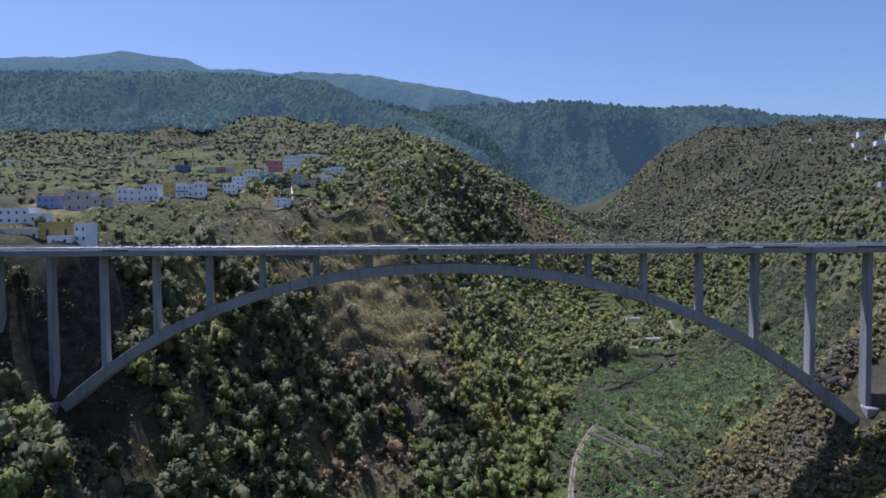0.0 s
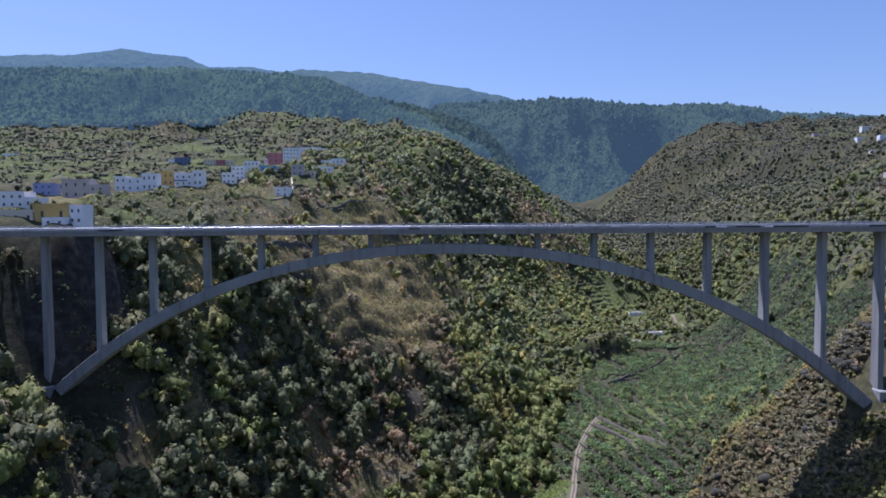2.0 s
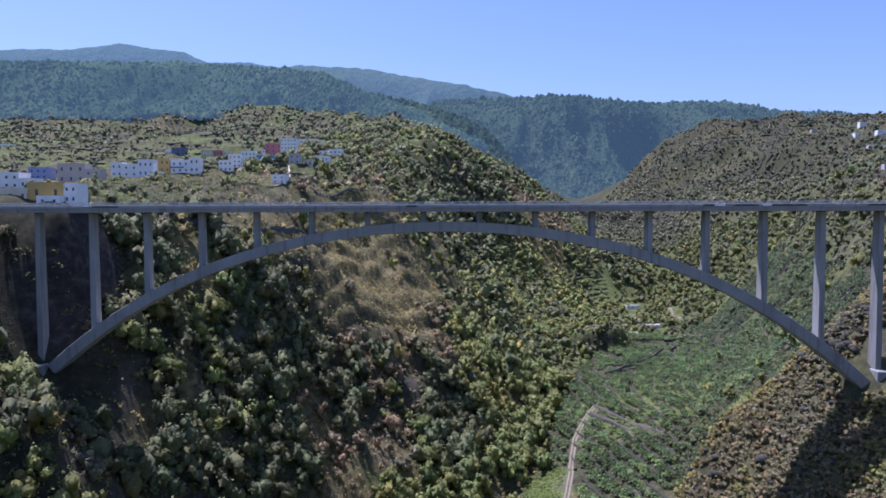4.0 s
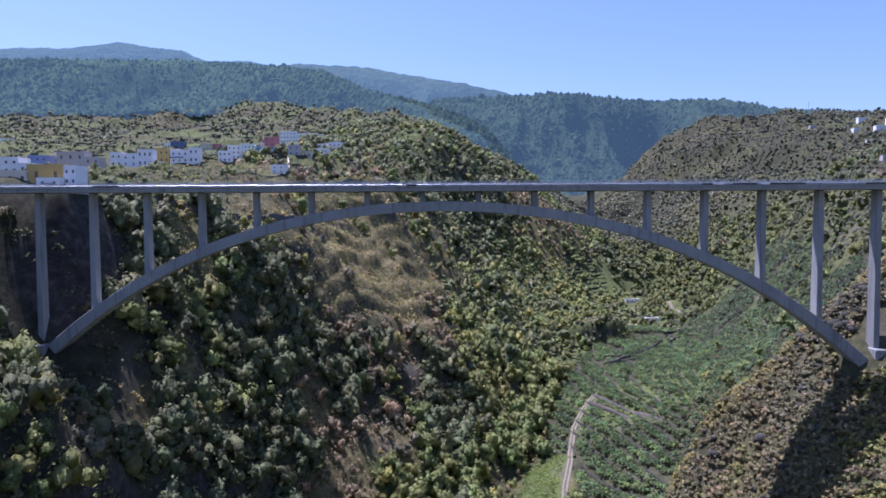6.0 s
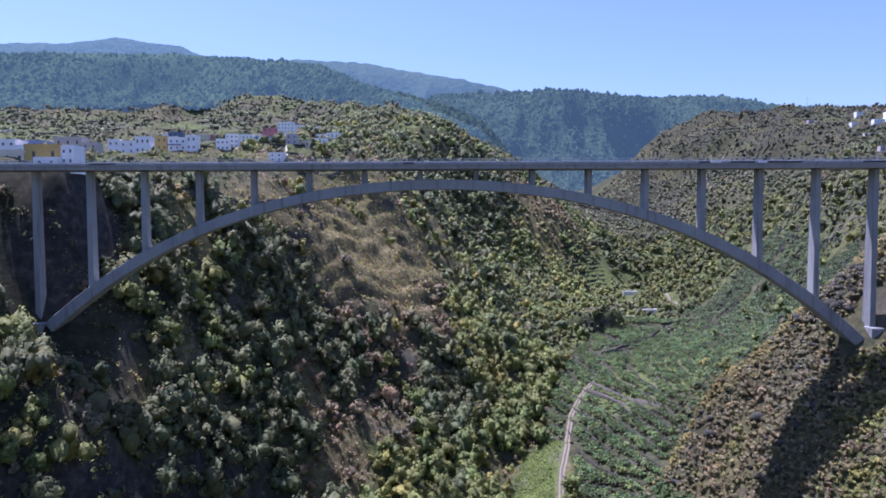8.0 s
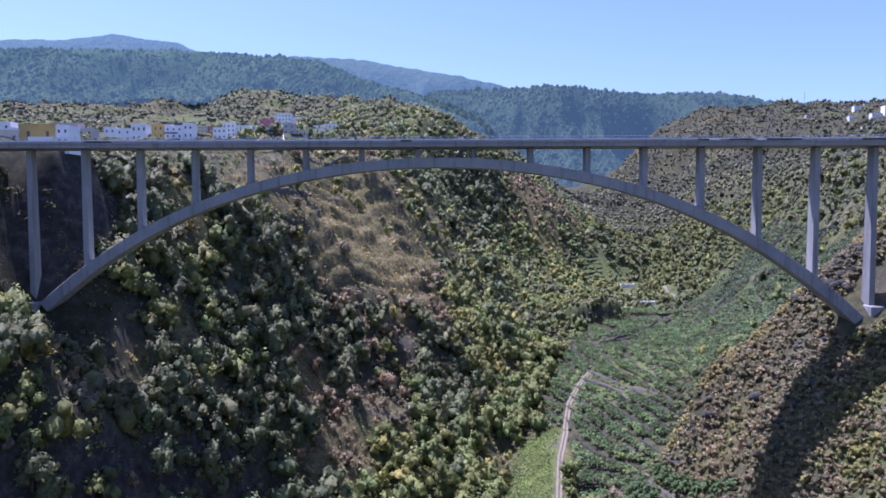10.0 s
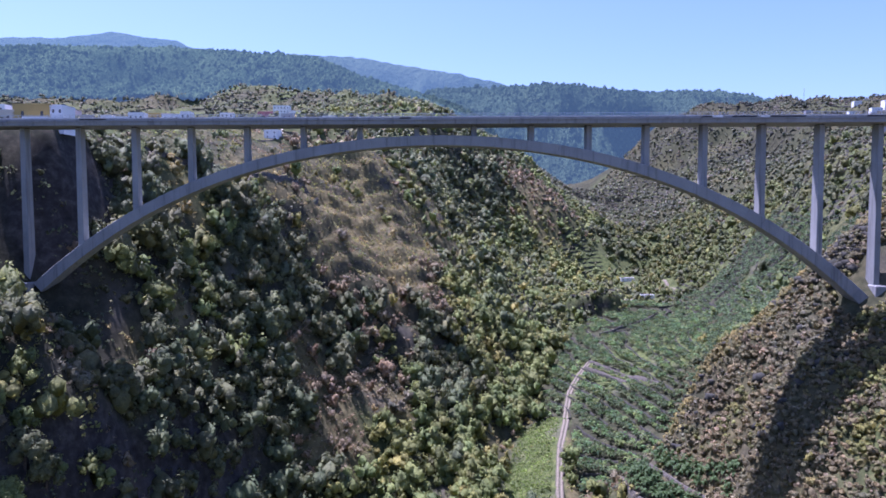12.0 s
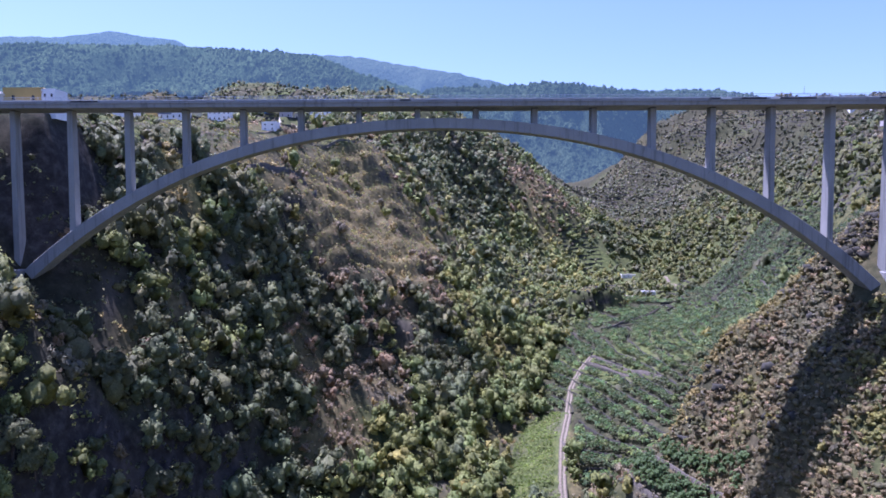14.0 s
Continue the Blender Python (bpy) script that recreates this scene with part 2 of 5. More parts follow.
PLATEAU_EDGE = [(-111, 225, 165), (-51, 290, 155), (-50, 380, 178), (-48, 470, 198), (-28, 600, 224), (-10, 690, 234), (40, 700, 198), (90, 670, 150), (130, 650, 116), (156, 700, 114), (170, 900, 146), (60, 800, 208)]
PLATEAU = [(-196, 205, 168), (-174, 231, 171), (-179, 350, 182), (-112, 421, 197), (-204, 433, 194), (-300, 200, 172), (-552, 600, 224), (-298, 930, 293), (-497, 950, 262), (-717, 930, 287), (-108, 900, 287), (-397, 1100, 342), (-300, 0, 160), (-600, 100, 180), (-500, -300, 160)]
LEFT_FLAT = [(-146, 28, 150.3), (-148, 42, 150.5), (-150, 60, 151), (-142, 100, 151.5), (-155, 100, 153), (-200, 100, 157), (-135, 150, 153), (-115, 180, 155), (-200, 40, 152), (-240, 60, 156), (-260, 130, 163), (-170, 160, 160), (-240, -100, 148), (-400, 350, 190), (-300, 600, 226), (-150, 600, 226), (-150, 750, 255), (-20, 700, 242), (-90, 520, 208)]
RIGHT_FLAT = [(230, 0, 150), (300, 0, 158), (300, 150, 164), (330, 280, 174), (250, -100, 148), (350, -100, 160), (400, 250, 184)]
FAR = [(-1000, 1500, 330), (-400, 1500, 320), (0, 1500, 290), (900, 1900, 280), (-3400, 4700, 420), (0, 4700, 380), (3400, 4700, 380), (2200, 2500, 300), (-2200, 2300, 330), (300, 3000, 240), (-1300, 800, 280), (1700, 1200, 330)]


def dense(line, step):
    out = []
    for (x0, y0, z0), (x1, y1, z1) in zip(line, line[1:]):
        d = math.hypot(x1 - x0, y1 - y0)
        k = max(1, round(d / max(step, 0.16 * (abs(y0) + abs(y1)) / 2)))
        out += [(x0 + (x1 - x0) * i / k, y0 + (y1 - y0) * i / k, z0 + (z1 - z0) * i / k) for i in range(k)]
    return out + [line[-1]]


KNOTS = []
for line in (BED, FIELD, FIELD_EDGE, RIGHT_SLOPE, RIGHT_RIM, SPUR, SPUR_BACK, SPUR_CREST, LEDGE_UPPER, LEDGE_LOWER, LEDGE_FOOT, SPUR_LIP, LEFT_RIM, LEFT_LEDGE, CANAL, LEFT_SHELF, LEFT_CLIFF, LEFT_CLIFF_FOOT):
    KNOTS += dense(line, 22)
for line in (RIGHT_HILL, RAVINE_BANK, LEFT_FOOT, LEFT_BANK, LEFT_SLOPE, SPUR_TOP, PLATEAU_EDGE, PLATEAU, LEFT_FLAT, RIGHT_FLAT, FAR):
    KNOTS += line
KNOTS = np.array(KNOTS, float)


def fit_land():
    n = len(KNOTS)
    d = np.hypot(KNOTS[:, None, 0] - KNOTS[None, :, 0], KNOTS[:, None, 1] - KNOTS[None, :, 1])
    d = np.sqrt(d * d + 36.0) + np.eye(n) * -1.5
    a = np.zeros((n + 3, n + 3))
    a[:n, :n] = d
    a[:n, n], a[:n, n + 1], a[:n, n + 2] = 1, KNOTS[:, 0] / 1000, KNOTS[:, 1] / 1000
    a[n:, :n] = a[:n, n:].T
    return np.linalg.solve(a, np.concatenate([KNOTS[:, 2], [0, 0, 0]]))


LAND = fit_land()


def knoll(x, y):
    """Below 1 on the rocky knoll that stands among the fields."""
    return np.hypot((x - 115) / 22, (y - 370) / 14)


def orchard(x, y, z):
    """The banana terraces that climb from the fields up the valley side, 0 to 1."""
    edge = np.interp(y, [40, 60, 110, 161, 215, 300, 380], [70, 84, 100, 128, 158, 190, 205])
    return smooth(edge - 2, edge + 6, x) * smooth(62, 80, y) * smooth(470, 420, y) * smooth(122, 108, z) * smooth(330, 290, x)


def in_field(x, y):
    """How far a place belongs to the banana fields on the valley floor, 0 to 1."""
    bed = np.interp(y, [40, 105, 138, 156, 190, 220, 300, 380, 440], [50, 55, 61, 50, 54, 62, 84, 122, 150])
    edge = np.interp(y, [40, 60, 110, 161, 215, 300, 380], [70, 84, 100, 128, 158, 190, 205])
    return smooth(bed - 2, bed + 4, x) * (1 - smooth(edge - 3, edge + 4, x)) * smooth(38, 50, y) * (1 - smooth(405, 440, y)) * (1 - smooth(1.5, 1.1, knoll(x, y)))


def terrace_height(y):
    return 3.2 + 3.0 * smooth(250, 1400, y)


def embankment(x, y):
    """The grassy bank between the stream and the dirt track."""
    road = np.interp(y, [30, 66, 105, 135, 160], [42, 45, 51, 58, 60])
    return smooth(road - 27, road - 20, x) * smooth(road + 3, road + 1, x) * smooth(45, 70, y) * smooth(160, 140, y)


def terraced(x, y, z):
    right = np.maximum(smooth(150, 190, x) * smooth(110, 200, y), orchard(x, y, z)) * (1 - smooth(1250, 1500, y)) * (1 - 0.7 * smooth(470, 540, y) * smooth(200, 170, z) * smooth(1000, 850, y))
    left = smooth(215, 260, y) * smooth(150, 165, z) * (1 - smooth(-20, 60, x)) * (1 - smooth(1000, 1150, y))
    mid = smooth(0.0, 0.25, fbm(x, y, 85, 2, 37) + 0.1) * smooth(20, 60, x) * smooth(250, 320, y) * (1 - smooth(640, 760, y)) * (1 - smooth(150, 190, x)) * (1 - in_field(x, y))
    return np.clip(np.maximum(np.maximum(right, left), mid * 0.8), 0, 1)


GULLY = [(-72, 440, 0), (-41, 398, 0), (-23, 400, 0), (-5, 380, 0), (14, 330, 0), (30, 300, 0)]


def gully(x, y):
    """1 along the wooded gully that runs down the middle spur, 0 away from it."""
    best = np.full(len(x), 1e9)
    for (ax, ay, _), (bx, by, _) in zip(GULLY, GULLY[1:]):
        t = np.clip(((x - ax) * (bx - ax) + (y - ay) * (by - ay)) / ((bx - ax) ** 2 + (by - ay) ** 2), 0, 1)
        best = np.minimum(best, np.hypot(x - ax - t * (bx - ax), y - ay - t * (by - ay)))
    return np.exp(-(best / 13.0) ** 2)


def crags(x, y, z):
    """Where the middle spur breaks into rock ledges."""
    return smooth(-100, -70, x) * smooth(80, 40, x) * smooth(85, 130, y) * smooth(680, 600, y) * smooth(38, 55, z) * smooth(172, 150, z)


def height(x, y, stepped=True):
    x, y = np.atleast_1d(np.asarray(x, float)), np.atleast_1d(np.asarray(y, float))
    n, z = len(KNOTS), np.empty_like(x)
    for i in range(0, len(x), 8000):
        s = slice(i, i + 8000)
        d2 = (x[s, None] - KNOTS[None, :, 0]) ** 2 + (y[s, None] - KNOTS[None, :, 1]) ** 2
        z[s] = np.sqrt(d2 + 36.0) @ LAND[:n] + LAND[n] + LAND[n + 1] * x[s] / 1000 + LAND[n + 2] * y[s] / 1000
    far = smooth(250, 1400, y)
    field = in_field(x, y)
    bridge = smooth(16, 4, np.abs(y)) * smooth(185, 160, np.abs(x))
    calm = (1 - 0.92 * field) * (1 - 0.7 * bridge)
    z = z + calm * (3.2 * fbm(x, y, 34, 3, 5) * (1 + 1.5 * far) + 1.5 * (1 - far) * ridged(x, y, 13, 3, 9) + 14 * far * ridged(x, y, 160, 3, 21))
    z = z + 14 * smooth(1.2, 0.72, knoll(x, y) + 0.12 * fbm(x, y, 9, 2, 99))
    z = z - 26 * np.exp(-((x - 500 + 0.25 * (y - 930)) / 42) ** 2 - ((y - 930) / 95) ** 2)
    rock = crags(x, y, z)
    z = z + rock * (5.0 * ridged(x, y, 62, 3, 91) + 7.0 * fbm(x, y, 95, 2, 97) - 11 * gully(x, y))
    if not stepped:
        return z
    h3 = 13.0
    w = z / h3 + 0.7 * fbm(x, y, 38, 3, 95)
    step = np.floor(w) + smooth(0.45, 0.9, w - np.floor(w))
    z = z + rock * (step - w) * h3 * 0.45
    ter = terraced(x, y, z)
    h = terrace_height(y)
    w = z / h + 0.55 * fbm(x, y, 60, 3, 31)
    step = np.floor(w) + smooth(0.74, 1.0, w - np.floor(w))
    z = z + ter * (step - w) * h * 0.95
    h2 = FIELD_STEP
    w = field_phase(x, y, z)
    step = np.floor(w) + smooth(0.8, 1.0, w - np.floor(w))
    return z + field * (step - w) * h2 * 0.95


FIELD_STEP = 2.8


def field_phase(x, y, z):
    return z / FIELD_STEP + 0.25 * fbm(x, y, 40, 2, 77)


def terrace_phase(x, y, z):
    return z / terrace_height(y) + 0.55 * fbm(x, y, 60, 3, 31)


# stretches of the slopes where one kind of plant prevails: (x, y, reach across, reach along)
DARK_WOOD = [(-104, 40, 26, 40), (-88, 62, 26, 36), (-72, 104, 22, 26), (-30, 128, 26, 16), (-8, 160, 16, 20), (-22, 400, 18, 40), (30, 600, 46, 50), (0, 548, 36, 46), (115, 357, 21, 6)]
STRAW = [(-64, 205, 26, 42), (-45, 262, 22, 34), (-38, 188, 20, 30), (-22, 255, 15, 34), (-15, 330, 14, 20), (-118, 84, 8, 14), (-104, 112, 9, 16), (-90, 140, 10, 18), (-92, 34, 8, 9), (-98, 3, 6, 9)]
BROWN = [(-60, 82, 11, 13), (-46, 76, 13, 10), (-31, 98, 12, 9), (-53, 60, 9, 9), (-13, 186, 11, 11), (112, 655, 42, 56), (92, 612, 28, 34), (-70, 165, 12, 16), (115, 374, 16, 8)]
LUSH = [(30, 300, 26, 55), (58, 420, 44, 70), (110, 570, 56, 46), (24, 235, 18, 30)]
FRESH = [(-26, 76, 13, 9), (-5, 95, 16, 15), (7, 121, 11, 12), (-9, 78, 14, 9), (-96, -37, 5, 5)]
MEADOW = [(-430, 720, 95, 60), (-340, 630, 55, 38), (-260, 480, 60, 40), (-70, 620, 40, 60), (-300, 330, 60, 50), (172, 592, 50, 40), (95, 452, 20, 22)]
GOLD = [(14, 107, 8, 11), (26, 122, 7, 13), (-103, -2, 9, 6)]


def zone(blobs, x, y):
    """1 in the middle of the stretches, falling off round them with an uneven edge."""
    x, y = x + 5 * fbm(x, y, 21, 2, 501), y + 5 * fbm(x, y, 21, 2, 511)
    out = np.zeros_like(x)
    for cx, cy, rx, ry in blobs:
        out = np.maximum(out, np.exp(-(((x - cx) / rx) ** 2 + ((y - cy) / ry) ** 2) ** 1.5))
    return out


def build_ground():
    ys, y = [], -420.0
    while y < 4700:
        ys.append(y)
        y += 7.0 if y < -90 else (1.8 if y < 260 else (1.8 + (y - 260) * 0.0048 if y < 760 else 4.0 + (y - 760) * 0.017))
    ys = np.array(ys)
    s = np.linspace(-1, 1, 310)
    s = 0.72 * s + 0.28 * s ** 3
    w = 235 + 0.70 * np.maximum(0, ys + 100)
    X, Y = w[:, None] * s[None, :], np.repeat(ys[:, None], len(s), 1)
    x, y = X.ravel(), Y.ravel()
    z = height(x, y)
    r, c = X.shape
    i = (np.arange(r - 1)[:, None] * c + np.arange(c - 1)[None, :]).ravel()
    me = array_mesh("ground", np.stack([x, y, z], 1), np.stack([i, i + 1, i + c + 1, i + c], 1), GROUND)
    dry = smooth(0.1, 0.9, fbm(x, y, 50, 4, 41) + 0.1 + 0.9 * smooth(75, 98, z) * smooth(-95, -65, x) * smooth(40, -10, x) * smooth(110, 140, y) * smooth(400, 330, y))
    green = smooth(0.05, 0.7, fbm(x, y, 90, 4, 51) + 0.55 * smooth(-90, 30, x) * smooth(120, 220, y) * smooth(330, 270, y) - 0.2)
    up = smooth(150, 165, z) * smooth(60, -20, x) * smooth(180, 260, y)
    green = np.maximum(green, up * smooth(-0.3, 0.5, fbm(x, y, 60, 3, 71)) * 0.6)
    brow = smooth(150, 156, z) * smooth(195, 170, z) * smooth(-190, -120, x) * smooth(60, 0, x) * smooth(120, 200, y) * smooth(700, 500, y)
    dry = np.maximum(dry * (1 - 0.75 * up), 0.75 * brow * smooth(-0.3, 0.3, fbm(x, y, 40, 3, 81)))
    right = smooth(60, 110, x)
    dry = dry * (1 - right) + right * 0.30 * smooth(0.0, 0.7, fbm(x, y, 70, 4, 83))
    green = np.maximum(green * (1 - 0.5 * smooth(170, 240, x)), 0.1 * smooth(170, 240, x) * smooth(380, 480, y))
    green = np.maximum(green, np.maximum(in_field(x, y), orchard(x, y, z)) * 0.15)
    terr = terraced(x, y, z) * smooth(130, 180, x)
    green = np.maximum(green, embankment(x, y))
    dry = dry * (1 - embankment(x, y))
    green = np.maximum(green, 0.22 * terr * smooth(-0.2, 0.4, fbm(x, y, 45, 3, 171)))
    lush = smooth(0, 40, x) * smooth(235, 270, y) * smooth(150, 120, z) * smooth(800, 700, y) * (1 - in_field(x, y)) * (1 - orchard(x, y, z))
    green = np.maximum(green, 0.75 * lush)
    dry = dry * (1 - in_field(x, y)) * (1 - 0.8 * lush)
    soil_shade = 1 - 0.85 * smooth(150, 220, x) * smooth(60, 160, y) * (1 - smooth(440, 520, y) * smooth(190, 165, z) * smooth(1000, 800, y))
    soil_shade = soil_shade * (1 - 0.8 * np.maximum(in_field(x, y), orchard(x, y, z)))
    wood, straw = zone(DARK_WOOD, x, y), zone(STRAW, x, y)
    dry = np.maximum(dry * (1 - 0.8 * wood), np.maximum(0.85 * zone(BROWN, x, y), 0.95 * straw))
    green = np.maximum(green * (1 - 0.8 * wood) * (1 - 0.6 * straw), 0.8 * zone(FRESH, x, y))
    green = np.maximum(green * (1 - 0.8 * zone(BROWN, x, y)), zone(MEADOW, x, y))
    dry = dry * (1 - 0.8 * zone(MEADOW, x, y))
    # ground of the dark woods darkened, partly for shade between the trees
    soil_shade = soil_shade * (1 - 0.8 * wood)
    # cliff behind the left piers: its shade painted in as darker ground
    soil_shade = soil_shade * (1 - 0.9 * smooth(-92, -100, x) * smooth(-90, -70, y) * smooth(45, 25, y) * smooth(149, 146, z))
    dry = np.maximum(dry, 0.6 * crags(x, y, z) * smooth(230, 270, y) * smooth(-0.4, 0.3, fbm(x, y, 40, 3, 87)))
    # same shaded cliff: paler dry and green cover taken out to darken it
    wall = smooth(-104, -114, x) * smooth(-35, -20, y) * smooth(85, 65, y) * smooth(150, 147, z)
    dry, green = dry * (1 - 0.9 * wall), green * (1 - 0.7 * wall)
    bare = (1 - wall) * 0.4 * smooth(0.6, 0.95, fbm(x, y, 18, 3, 61)) * smooth(700, 400, y)
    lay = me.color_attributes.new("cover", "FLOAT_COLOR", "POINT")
    lay.data.foreach_set("color", np.stack([dry, green, bare, soil_shade], 1).astype(np.float32).ravel())
    return tagged(new("ground", me), "steep scrub-covered gorge and terraced hillsides", "ground", kind="structure")


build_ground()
print("ground done")


# ---- mountains in the distance ----
def ridge(label, crest, foot, material, gully, seed, nu=260, nv=70, canopy=0.0, relief=0.3):
    """A range from its crest line down to its foot line, cut by gullies, with a short far side."""
    crest, foot = np.array(crest, float), np.array(foot, float)
    u = np.linspace(0, 1, nu)

    def along(line):
        k = np.linspace(0, 1, len(line))
        return np.stack([np.interp(u, k, line[:, i]) for i in range(3)], 1)

    C, Fo = along(crest), along(foot)
    back = C + np.array([0, 260, -190])
    v = np.concatenate([[-1.0, -0.5], np.linspace(0, 1, nv)])
    P = []
    for t in v:
        q = C + (Fo - C) * max(t, 0) if t >= 0 else C + (back - C) * -t
        P.append(q)
    P = np.array(P)
    tt = np.clip(v, 0, 1)[:, None]
    bulge = np.sin(np.pi * tt) * 0.06 * (C[:, 2] - Fo[:, 2])[None, :]
    n = ridged(P[..., 0], P[..., 1] * 0.45, gully, 4, seed)
    small = fbm(P[..., 0], P[..., 1], gully * 0.12, 3, seed + 7)
    P[..., 2] += bulge - gully * relief * np.clip(1.25 - n, 0, 2.5) * np.sin(np.pi * np.clip(tt, 0.0, 1) ** 0.8) * smooth(0.02, 0.25, tt) + gully * 0.012 * small
    P[2:] += np.random.default_rng(seed).uniform(-canopy, canopy, P[2:].shape) * np.array([0.5, 0.5, 1.0])
    r, c = P.shape[:2]
    i = (np.arange(r - 1)[:, None] * c + np.arange(c - 1)[None, :]).ravel()
    me = array_mesh("backdrop", P.reshape(-1, 3), np.stack([i, i + c, i + c + 1, i + 1], 1), material, flat=canopy > 0)
    tagged(new("backdrop", me), label, "mountain", kind="structure")
    return P[2:]


# colour of the air haze, painted into the far ranges as emission
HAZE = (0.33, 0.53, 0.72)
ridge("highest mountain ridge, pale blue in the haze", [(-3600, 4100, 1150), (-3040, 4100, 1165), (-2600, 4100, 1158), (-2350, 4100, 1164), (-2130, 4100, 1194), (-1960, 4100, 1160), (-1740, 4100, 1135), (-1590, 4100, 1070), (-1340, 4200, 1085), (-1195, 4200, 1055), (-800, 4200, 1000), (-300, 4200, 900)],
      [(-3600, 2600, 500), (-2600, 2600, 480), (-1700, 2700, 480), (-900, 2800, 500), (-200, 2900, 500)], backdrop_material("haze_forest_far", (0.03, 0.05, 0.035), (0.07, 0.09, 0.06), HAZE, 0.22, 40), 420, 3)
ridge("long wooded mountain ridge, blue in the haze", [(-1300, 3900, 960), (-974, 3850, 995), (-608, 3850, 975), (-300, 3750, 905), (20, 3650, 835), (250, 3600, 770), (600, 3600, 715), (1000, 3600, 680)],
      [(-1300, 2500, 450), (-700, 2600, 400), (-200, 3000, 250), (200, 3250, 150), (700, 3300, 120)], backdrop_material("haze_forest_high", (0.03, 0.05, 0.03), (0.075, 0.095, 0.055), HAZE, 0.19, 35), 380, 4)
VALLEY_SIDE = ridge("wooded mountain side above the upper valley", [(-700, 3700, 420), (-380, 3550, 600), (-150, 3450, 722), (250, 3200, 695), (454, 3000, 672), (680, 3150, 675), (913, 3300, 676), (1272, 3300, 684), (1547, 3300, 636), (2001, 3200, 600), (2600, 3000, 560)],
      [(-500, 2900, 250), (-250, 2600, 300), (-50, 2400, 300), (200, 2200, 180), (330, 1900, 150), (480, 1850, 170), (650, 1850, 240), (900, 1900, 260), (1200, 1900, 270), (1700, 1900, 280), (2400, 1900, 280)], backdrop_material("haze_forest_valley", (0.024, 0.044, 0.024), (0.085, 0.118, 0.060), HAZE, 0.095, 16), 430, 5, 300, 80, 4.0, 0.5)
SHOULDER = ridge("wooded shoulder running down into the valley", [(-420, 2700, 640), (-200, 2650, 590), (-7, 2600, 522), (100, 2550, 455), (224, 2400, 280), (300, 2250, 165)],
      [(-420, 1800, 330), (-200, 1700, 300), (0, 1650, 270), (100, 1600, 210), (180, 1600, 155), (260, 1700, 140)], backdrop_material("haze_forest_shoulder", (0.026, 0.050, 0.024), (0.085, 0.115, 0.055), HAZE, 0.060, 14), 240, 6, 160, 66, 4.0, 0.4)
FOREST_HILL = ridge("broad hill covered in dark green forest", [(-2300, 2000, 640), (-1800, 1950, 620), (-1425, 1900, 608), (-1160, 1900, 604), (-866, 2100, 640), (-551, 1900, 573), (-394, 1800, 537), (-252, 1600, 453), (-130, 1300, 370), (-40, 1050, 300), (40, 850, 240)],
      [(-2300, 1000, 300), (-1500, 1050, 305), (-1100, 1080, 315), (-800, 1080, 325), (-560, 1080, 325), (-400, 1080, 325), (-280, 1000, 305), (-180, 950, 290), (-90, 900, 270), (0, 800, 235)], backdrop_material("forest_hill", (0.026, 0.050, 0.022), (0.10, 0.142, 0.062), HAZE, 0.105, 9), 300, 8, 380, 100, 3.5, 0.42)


def canopy(label, P, material, count, size, seed, x0, x1):
    """Separate tree tops standing out of a forested range: each a lumpy dome."""
    rng = np.random.default_rng(seed)
    rows, cols = P.shape[:2]
    a, b = rng.uniform(0, rows - 1.01, count), rng.uniform(0, cols - 1.01, count)
    i, j = a.astype(int), b.astype(int)
    u, v = (a - i)[:, None], (b - j)[:, None]
    c = P[i, j] * (1 - u) * (1 - v) + P[i + 1, j] * u * (1 - v) + P[i, j + 1] * (1 - u) * v + P[i + 1, j + 1] * u * v
    c = c[(c[:, 0] > x0) & (c[:, 0] < x1)]
    n = len(c)
    r = size * (0.55 + 0.9 * rng.random(n) ** 1.6) * (1 + 0.35 * vnoise(c[:, 0] / 90, c[:, 1] / 90, seed))
    an = np.arange(5) / 5 * math.tau
    ring = np.stack([np.cos(an), np.sin(an), np.zeros(5)], 1)
    dome = np.concatenate([[(0, 0, 1.15)], ring * 0.72 + np.array([0, 0, 0.75]), ring * 1.0 + np.array([0, 0, -0.35])])
    co = dome[None] * rng.uniform(0.7, 1.3, (n, 11, 1)) * r[:, None, None] + c[:, None] + np.array([0, 0, 0.25]) * r[:, None, None]
    k = np.arange(5)
    m = (k + 1) % 5
    tri = np.concatenate([np.stack([0 * k, k + 1, m + 1], 1), np.stack([k + 1, k + 6, m + 6], 1), np.stack([k + 1, m + 6, m + 1], 1)])
    tri = (tri[None] + (np.arange(n) * 11)[:, None, None]).reshape(-1, 3)
    tagged(new("forest", array_mesh("forest", co.reshape(-1, 3), tri, material, flat=False)), label, "forest", kind="stuff")


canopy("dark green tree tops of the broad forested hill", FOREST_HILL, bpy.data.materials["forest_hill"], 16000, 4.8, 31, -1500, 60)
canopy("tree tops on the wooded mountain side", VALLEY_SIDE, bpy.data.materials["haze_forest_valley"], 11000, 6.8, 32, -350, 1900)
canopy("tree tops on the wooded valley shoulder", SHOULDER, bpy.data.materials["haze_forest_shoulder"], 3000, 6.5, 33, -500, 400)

# ---- the bridge ----
DECK_TOP, SOFFIT, PIER_GAP = 149.0, 147.4, 17.16
bridge = tagged(new("bridge"), "concrete deck-arch road bridge across the gorge", "bridge")


def arch_top(x):
    u = x + 2.0
    return 144.4 - 0.0022 * u * u - 4.5e-8 * u ** 4


